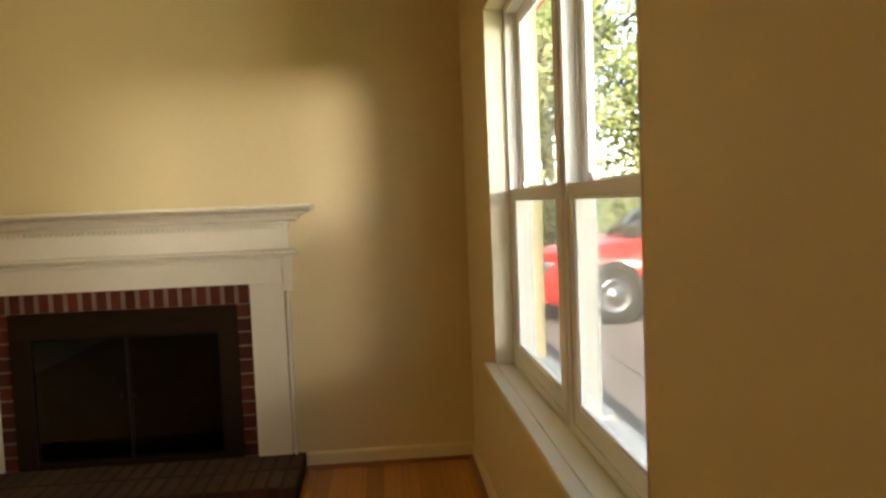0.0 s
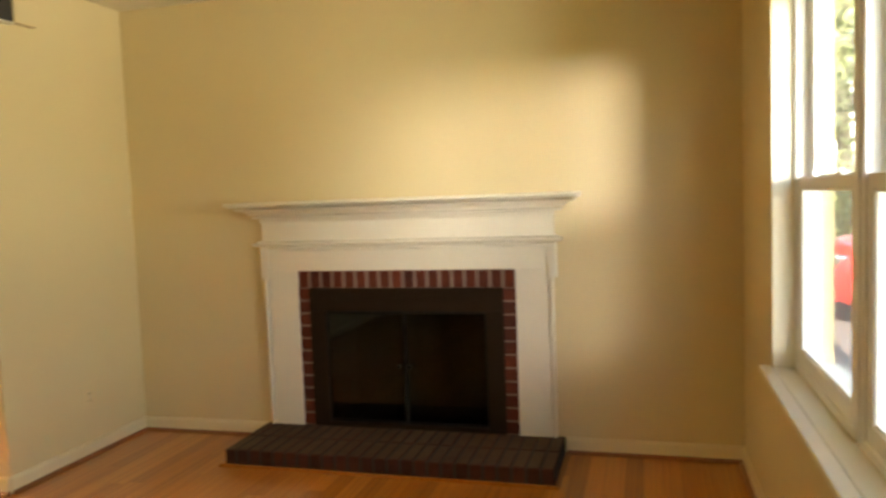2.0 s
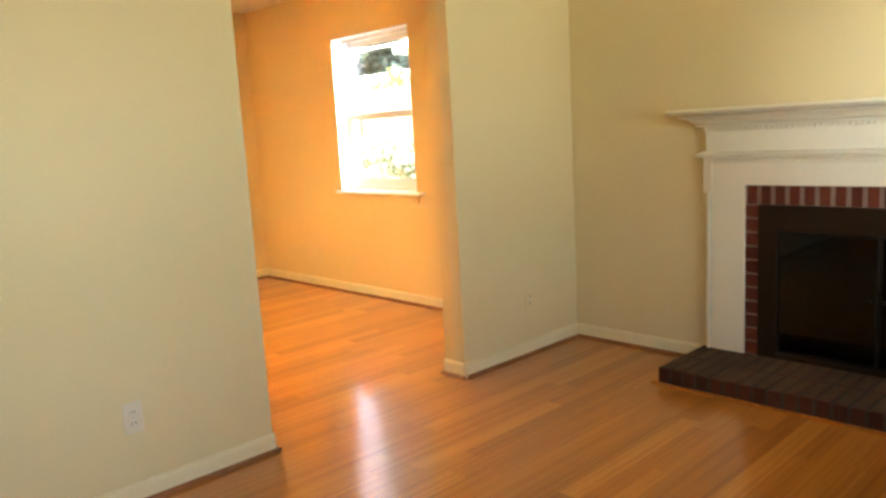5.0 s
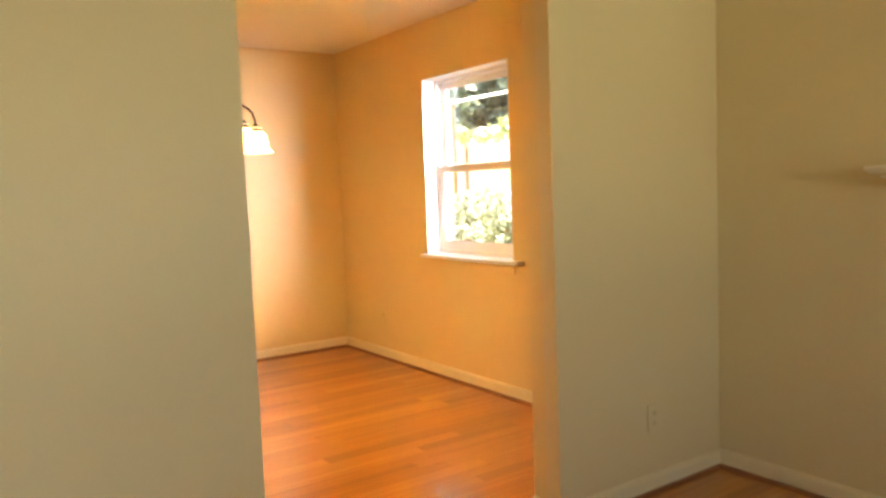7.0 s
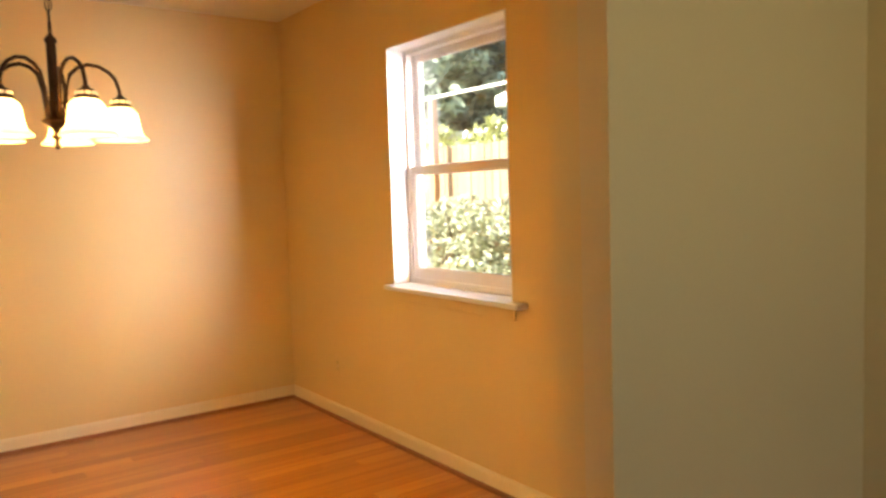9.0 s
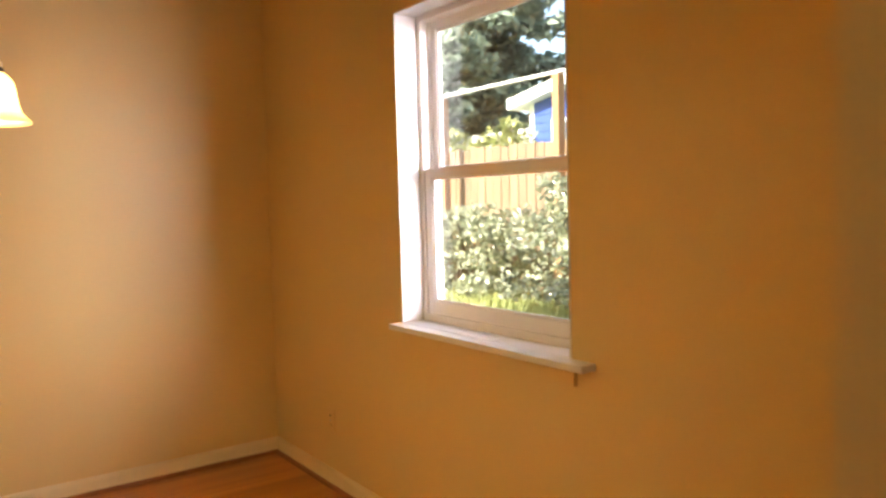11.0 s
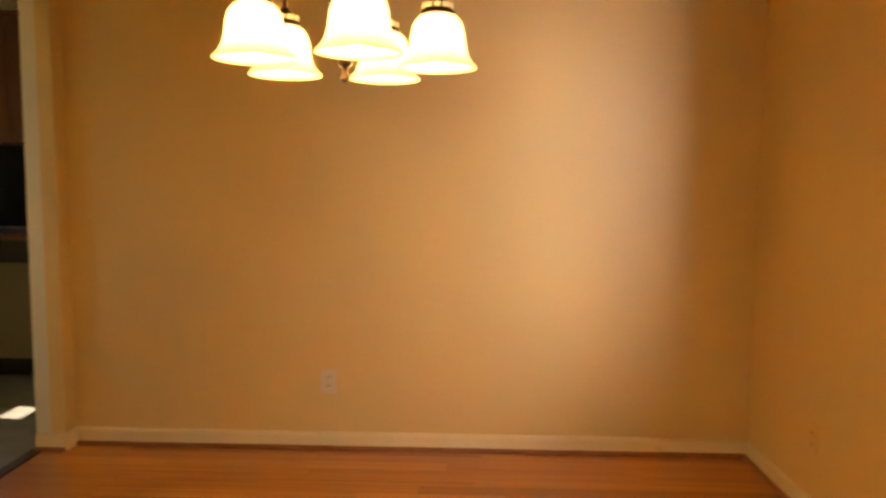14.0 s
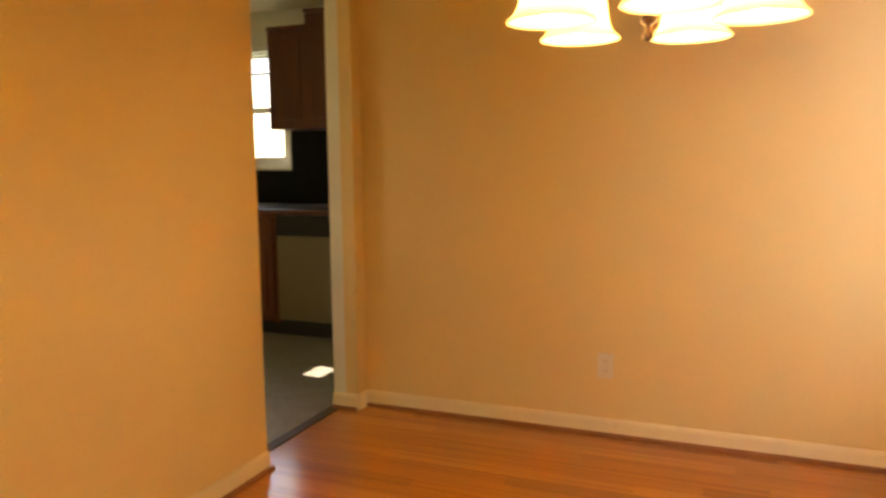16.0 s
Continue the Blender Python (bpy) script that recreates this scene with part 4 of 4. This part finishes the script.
def conifer(x, y, height, spread, label, seed, leaf=0.24, count=40):
    rnd = random.Random(seed)
    root = thing("conifer", (x, y, ground_z(x, y) - 0.05), label, "tree", "garden trees")
    part("trunk", tube([(0, 0, 0), (0.05, 0, height * 0.5), (0, 0.05, height)], [height * 0.022, height * 0.013, 0.02], 10), BARK, root, smooth=True)
    clumps = []
    z = height * 0.17
    while z < height * 0.98:
        reach = spread * (1 - z / height) ** 0.8 + 0.25
        m = 9
        for k in range(m):
            a = rnd.uniform(0, 6.28)
            rr = reach * rnd.uniform(0.7, 1.1)
            for f in (0.35, 0.65, 0.95):
                clumps.append(((math.cos(a) * rr * f, math.sin(a) * rr * f, z - 0.35 * f * f * rr * 0.5), (0.20 * rr + 0.2, 0.20 * rr + 0.2, 0.16 + 0.05 * rr), count))
        z += height * 0.032
    leaves("crown", clumps, leaf, LEAF_CONIFER, root, flat=0.3)
    return root


def hedge(x0, x1, y, depth, top, label, seed):
    rnd = random.Random(seed)
    root = thing("shrub", ((x0 + x1) / 2, y, ground_z((x0 + x1) / 2, y) - 0.02), label, "shrub", "garden shrubs")
    w = (x1 - x0) / 2
    for k in range(5):
        a = rnd.uniform(-w, w) * 0.7
        part("stem", tube([(a, 0, 0), (a + 0.08, 0.05, top * 0.5), (a + rnd.uniform(-0.3, 0.3), rnd.uniform(-0.2, 0.2), top * 0.85)], [0.02, 0.015, 0.006], 6), BARK, root)
    clumps = []
    n = max(6, int(w * 14))
    for i in range(n):
        cx = rnd.uniform(-w, w)
        for lvl in (0.2, 0.45, 0.7, 0.88):
            clumps.append(((cx + rnd.uniform(-0.15, 0.15), rnd.uniform(-depth, depth) * (1.0 if lvl < 0.5 else 0.7), top * lvl * rnd.uniform(0.85, 1.12)), (0.20, 0.20, 0.13), 95))
    leaves("foliage", clumps, 0.036, LEAF_HEDGE, root)
    return root


# back garden
FY = 7.7
def fence():
    root = thing("fence", (-9.0, FY, 0.30), "weathered cedar board fence behind the shrubs", "fence")
    board = mesh_of("board", boxes((-0.068, 0.068, -0.010, 0.010, 0.0, 1.64), bevel=0.004, segments=1), FENCE_WOOD)
    for i in range(62):
        ob = new("board", board)
        ob.parent = root
        ob.location = (-4.4 + i * 0.143 , random.uniform(-0.004, 0.004), random.uniform(-0.02, 0.02))
    for z in (0.25, 1.3):
        part("rail", boxes((-4.5, 4.5, 0.0145, 0.05, z, z + 0.09), bevel=0.004), FENCE_WOOD, root)
    for x in (-3.2, -2.0, -0.85, 0.2, 1.3, 2.6, 3.9):
        part("post", boxes((x - 0.045, x + 0.045, 0.0505, 0.14, -0.05, 1.60), bevel=0.006), FENCE_WOOD, root)
    return root


fence()
line = thing("arbor_frame", (-8.43, FY - 0.22, 0.30), "two tall cedar posts with a pale rail between their tops", "garden frame")
for x in (-0.97, 0.97):
    part("post", boxes((x - 0.045, x + 0.045, -0.045, 0.045, -0.05, 2.255), bevel=0.006), POST_WOOD, line)
part("rail", tube([(-2.1, 0, 2.285), (0.97, 0, 2.275), (3.4, 0, 2.27)], 0.02, 8), RAIL_WHITE, line, "pale round rail")

hedge(-10.8, -7.2, 7.05, 0.42, 0.90, "dense leafy shrubs along the fence", 5)
hedge(-7.35, -5.4, 6.95, 0.5, 1.25, "tall sunlit shrub against the fence", 9)
conifer(-21.2, 17.0, 20.0, 3.9, "tall grey-green conifer behind the fence", 3, 0.22, 90)
conifer(-26.5, 18.5, 20.0, 4.5, "tall dark conifer behind the fence", 8, 0.22, 64)
conifer(-32.0, 20.0, 20.0, 5.0, "tall dark conifer beyond the neighbours", 18)
broad_tree(-20.0, 26.0, 11.0, 3.6, LEAF_YELLOW, "sunlit yellow-green tree beyond the blue house", 21, 0.2, 70)
for i, (sx, sy) in enumerate(((-11.8, 9.2), (-10.2, 9.0), (-13.6, 9.6))):
    leaves("foliage_clump", [((sx + dx, sy, 1.6 + dz), (0.5, 0.4, 0.4), 260) for dx, dz in ((-0.4, 0.1), (0.2, 0.45), (0.5, 0.0), (0, -0.6), (0, -1.1))], 0.07, LEAF_YELLOW, thing("shrub", (0, 0, 0), "sunlit light green shrub behind the fence", "shrub", "garden shrubs"))


def grass_tufts():
    rnd = random.Random(11)
    verts, faces = [], []
    for _ in range(9000):
        x, y = rnd.uniform(-10.5, -5.0), rnd.uniform(4.6, 6.9)
        z = ground_z(x, y)
        a = rnd.uniform(0, 6.28)
        h, w = rnd.uniform(0.05, 0.16), 0.006
        k = len(verts)
        verts += [(x - w * math.cos(a), y - w * math.sin(a), z - 0.02), (x + w * math.cos(a), y + w * math.sin(a), z - 0.02), (x + rnd.uniform(-0.05, 0.05), y + rnd.uniform(-0.05, 0.05), z + h)]
        faces.append((k, k + 1, k + 2))
    me = bpy.data.meshes.new("grass")
    me.from_pydata(verts, [], faces)
    me.materials.append(GRASS_BLADE)
    tagged(new("grass", me), "long sunlit grass in front of the shrubs", "grass", kind="stuff")


grass_tufts()


def blue_house():
    x0, x1, y = -14.95, -5.95, 14.0
    root = thing("house", (x0, y, 0), "blue-sided neighbouring house with white trim and a low gable", "house")
    w = x1 - x0
    mid_x = w * 0.62
    peak, eave = 4.45, 3.55
    bm = bmesh.new()
    prof = [(0, -0.1), (w, -0.1), (w, eave), (mid_x, peak), (0, eave)]
    a = [bm.verts.new((x, 0, z)) for x, z in prof]
    b = [bm.verts.new((x, 7, z)) for x, z in prof]
    bm.faces.new(a[::-1]), bm.faces.new(b)
    for i in range(5):
        j = (i + 1) % 5
        bm.faces.new((a[i], a[j], b[j], b[i]))
    wl = part("wall", bm, BLUE_SIDING, root)
    for i in range(24):
        z = 0.2 + i * 0.19
        if z < eave:
            xa, xb = 0.01, w - 0.01
        else:
            k = (z - eave) / (peak - eave)
            xa, xb = mid_x * k + 0.1, w - (w - mid_x) * k - 0.1
        if xb - xa > 0.3:
            part("siding_board", boxes((xa, xb, -0.018, -0.001, z, z + 0.176)), BLUE_SIDING, wl)
    for (xa, za), (xb, zb), nm in (((-0.45, eave - 0.14), (mid_x, peak + 0.02), "roof"), ((w + 0.45, eave - 0.14), (mid_x, peak + 0.02), "roof")):
        bm = bmesh.new()
        vs = [bm.verts.new(p) for p in ((xa, -0.35, za), (xb, -0.35, zb), (xb, 7.3, zb), (xa, 7.3, za), (xa, -0.35, za + 0.24), (xb, -0.35, zb + 0.24), (xb, 7.3, zb + 0.24), (xa, 7.3, za + 0.24))]
        for f in ((3, 2, 1, 0), (4, 5, 6, 7), (0, 1, 5, 4), (1, 2, 6, 5), (2, 3, 7, 6), (3, 0, 4, 7)):
            bm.faces.new([vs[i] for i in f])
        part(nm, bm, HOUSE_TRIM, root, "white-edged low roof")
    part("corner_board", boxes((-0.03, 0.12, -0.03, -0.019, -0.1, eave - 0.05)), HOUSE_TRIM, root)
    for xa, xb, za, zb in ((0.69, 2.9, 2.2, 3.1), (1.92, 2.72, 3.12, 3.82)):
        win = part("window", boxes((xa, xb, -0.04, -0.019, za, za + 0.1), (xa, xb, -0.04, -0.019, zb - 0.1, zb), (xa, xa + 0.1, -0.04, -0.019, za + 0.1, zb - 0.1), (xb - 0.1, xb, -0.04, -0.019, za + 0.1, zb - 0.1)), HOUSE_TRIM, root, "white-trimmed window")
        part("pane", boxes((xa + 0.1, xb - 0.1, -0.03, -0.020, za + 0.1, zb - 0.1)), HOUSE_PANE, win)
    return root


blue_house()
shed = thing("shed", (-19.0, 15.5, 0), "pale low outbuilding behind the fence", "shed")
part("wall", boxes((-2.0, 3.0, 0, 3, -0.1, 2.9)), HOUSE_TRIM, shed)
part("roof", boxes((-2.3, 3.3, -0.3, 3.3, 2.92, 3.15), bevel=0.02), ROOF_PALE, shed)

# front: eave, driveway slabs, parked car, trees
structure("eave", boxes((EAST + 0.2, EAST + 0.30, SOUTH, NORTH + 0.9, 2.17, 2.215), (EAST + 0.30, EAST + 0.325, SOUTH, NORTH + 0.9, 2.155, 2.45)), SOFFIT_RED, "red painted eave over the front windows", "eave")
drive = structure("driveway", boxes((1.6, 9.0, 2.0, 14.0, -0.3, -0.252)), CONCRETE, "pale concrete driveway of large slabs", "driveway")
slab = mesh_of("slab", boxes((-0.595, 0.595, -0.595, 0.595, -0.05, 0.0), bevel=0.01, segments=1), CONCRETE)
for i in range(6):
    for j in range(10):
        ob = new("slab", slab)
        ob.parent = drive
        ob.location = (2.2 + i * 1.2, 2.6 + j * 1.2, -0.225 + random.uniform(-0.004, 0.004))


def car():
    """A parked hatchback, its length along x with the nose at -x; wheels on z = 0."""
    root = thing("car", (2.52, 9.45, -0.224), "shiny red hatchback parked on the driveway", "car")
    L, W = 4.2, 1.74
    low = [(0.0, 0.42), (0.02, 0.62), (0.10, 0.74), (0.45, 0.86), (1.05, 0.97), (1.25, 1.00), (3.3, 1.02), (4.0, 1.0), (4.18, 0.85), (4.2, 0.5), (4.1, 0.25), (0.15, 0.22)]
    def shell(profile, y0, y1, tuck):
        bm = bmesh.new()
        rings = []
        cx = sum(p[0] for p in profile) / len(profile)
        cz = sum(p[1] for p in profile) / len(profile)
        for y, t in ((y0, tuck), (y0 + 0.10, 0.0), (y1 - 0.10, 0.0), (y1, tuck)):
            rings.append([bm.verts.new((cx + (x - cx) * (1 - t), y, cz + (zz - cz) * (1 - t))) for x, zz in profile])
        n = len(profile)
        for a, b in zip(rings, rings[1:]):
            for i in range(n):
                j = (i + 1) % n
                bm.faces.new((a[i], a[j], b[j], b[i]))
        bm.faces.new(rings[0]), bm.faces.new(rings[-1][::-1])
        bmesh.ops.recalc_face_normals(bm, faces=bm.faces)
        bmesh.ops.bevel(bm, geom=list(bm.edges), offset=0.03, segments=2, affect="EDGES")
        return bm
    body = part("body", shell(low, -W / 2, W / 2, 0.03), CAR_RED, root, smooth=True)
    cabin = [(1.15, 0.99), (1.75, 1.40), (2.0, 1.46), (3.2, 1.45), (3.75, 1.25), (4.0, 1.0)]
    part("roof", shell([(1.70, 1.385), (2.0, 1.47), (3.2, 1.46), (3.7, 1.28), (3.2, 1.40), (2.0, 1.41)], -0.62, 0.62, 0.02), CAR_RED, root, smooth=True)
    part("window_glass", shell(cabin, -0.68, 0.68, 0.05), GLASS_DARK, root, "dark car windows", smooth=True)
    part("sill_panel", boxes((0.95, 3.0, -W / 2 - 0.012, W / 2 + 0.012, 0.20, 0.29), bevel=0.02), CAR_DARK, root)
    part("bumper", boxes((-0.05, 0.30, -0.78, 0.78, 0.26, 0.46), bevel=0.05), CAR_RED, root)
    for s in (-1, 1):
        part("headlight", boxes((0.05, 0.36, s * 0.70 - 0.13, s * 0.70 + 0.13, 0.62, 0.76), bevel=0.03), RIM, root)
        part("wing_mirror", boxes((1.45, 1.62, s * 0.95 - 0.09, s * 0.95 + 0.09, 0.98, 1.10), bevel=0.03), CAR_RED, root)
        for x in (0.86, 3.38):
            wheel = part("wheel", revolve([(0.20, -0.10), (0.29, -0.11), (0.325, -0.085), (0.33, 0.0), (0.325, 0.085), (0.29, 0.11), (0.20, 0.10)], 28), TYRE, root, smooth=True, at=pose(x, s * (W / 2 - 0.055), 0.33, 90))
            part("rim", revolve([(0, -0.10 * s), (0.05, -0.105 * s), (0.06, -0.085 * s), (0.18, -0.09 * s), (0.205, -0.108 * s), (0.21, -0.02), (0, -0.02)], 24), RIM, wheel, smooth=True, at=pose(0, 0, 0, 0, 0, 0) if s < 0 else pose(0, 0, 0))
            # flat dark disc on the body side, painted for the shaded wheel well
            part("arch_shade_disc", revolve([(0, -0.004), (0.385, -0.004), (0.39, 0.0), (0.385, 0.004), (0, 0.004)], 28), CAR_DARK, root, at=pose(x, s * (W / 2 + 0.001), 0.36, 90))
    return root


GLASS_DARK = surface("car_window_glass", (0.05, 0.06, 0.065), 0.05, vary=0.0, bump=0)
car()
broad_tree(4.6, 17.0, 8.5, 3.2, LEAF_FRONT, "sunlit leafy tree across the driveway", 31, 0.14, 80)
broad_tree(9.5, 15.5, 9.0, 3.4, LEAF_GREEN, "broad green tree across the driveway", 37, 0.14, 80)
broad_tree(1.2, 21.0, 10.0, 3.6, LEAF_GREEN, "broad green tree across the driveway", 41, 0.16, 80)
broad_tree(3.1, 14.6, 6.5, 2.4, LEAF_FRONT, "sunlit leafy tree behind the parked car", 51, 0.10, 150)
broad_tree(6.6, 13.2, 6.0, 2.4, LEAF_FRONT, "sunlit leafy tree behind the parked car", 53, 0.10, 150)
broad_tree(12.5, 22.0, 11.0, 4.2, LEAF_FRONT, "sunlit leafy tree further off", 43, 0.2, 70)
leaves("foliage", [((3.0 + 0.9 * i, 13.4 + 0.3 * math.sin(i * 2.0), 0.75 + 0.3 * math.sin(i)), (0.8, 0.6, 0.9), 420) for i in range(9)], 0.07, LEAF_FRONT, thing("shrub", (0, 0, 0), "sunlit shrubs beyond the parked car", "shrub", "garden shrubs"))

# ---- oak strips, laid along y ----
def strip_floor():
    rnd = random.Random(4)
    wd = 0.083
    unit = boxes((-wd / 2 + 0.0003, wd / 2 - 0.0003, -0.5, 0.5, -0.0155, 0.0))
    me = mesh_of("plank", unit, OAK)
    verts, faces = [], []
    made = 0
    x = DW + wd / 2
    while x - wd / 2 < EAST:
        y_lo = DS if x < WEST - 0.15 else SOUTH
        if x < WEST - 0.15 and DOOR_W < x < DOOR_E:
            y_lo = KN + 0.036
        y = y_lo
        first = True
        while y < NORTH - 0.01:
            ln = rnd.uniform(0.5, 1.7) * (rnd.uniform(0.3, 1) if first else 1)
            first = False
            y2 = min(y + ln, NORTH)
            if NORTH - y2 < 0.25:
                y2 = NORTH
            x_hi = min(x + wd / 2, EAST)
            near = y2 > 1.2
            if near and made < 300:
                ob = new("plank", me)
                ob.parent = floor
                ob.location = ((x - wd / 2 + x_hi) / 2, (y + y2) / 2, 0)
                ob.scale = ((x_hi - x + wd / 2) / wd, y2 - y - 0.0008, 1)
                made += 1
            else:
                k = len(verts)
                a, b, g = x - wd / 2 + 0.0006, x_hi - 0.0006, 0.0006
                verts += [(a, y + g, 0), (b, y + g, 0), (b, y2 - g, 0), (a, y2 - g, 0), (a, y + g, -0.0155), (b, y + g, -0.0155), (b, y2 - g, -0.0155), (a, y2 - g, -0.0155)]
                faces += [tuple(k + i for i in f) for f in ((0, 1, 2, 3), (4, 5, 1, 0), (5, 6, 2, 1), (6, 7, 3, 2), (7, 4, 0, 3))]
            y = y2
        x += wd
    if verts:
        m2 = bpy.data.meshes.new("further_planks")
        m2.from_pydata(verts, [], faces)
        m2.materials.append(OAK)
        ob = tagged(new("further_planks", m2), "oak strips further back", kind="stuff")
        ob.parent = floor


strip_floor()
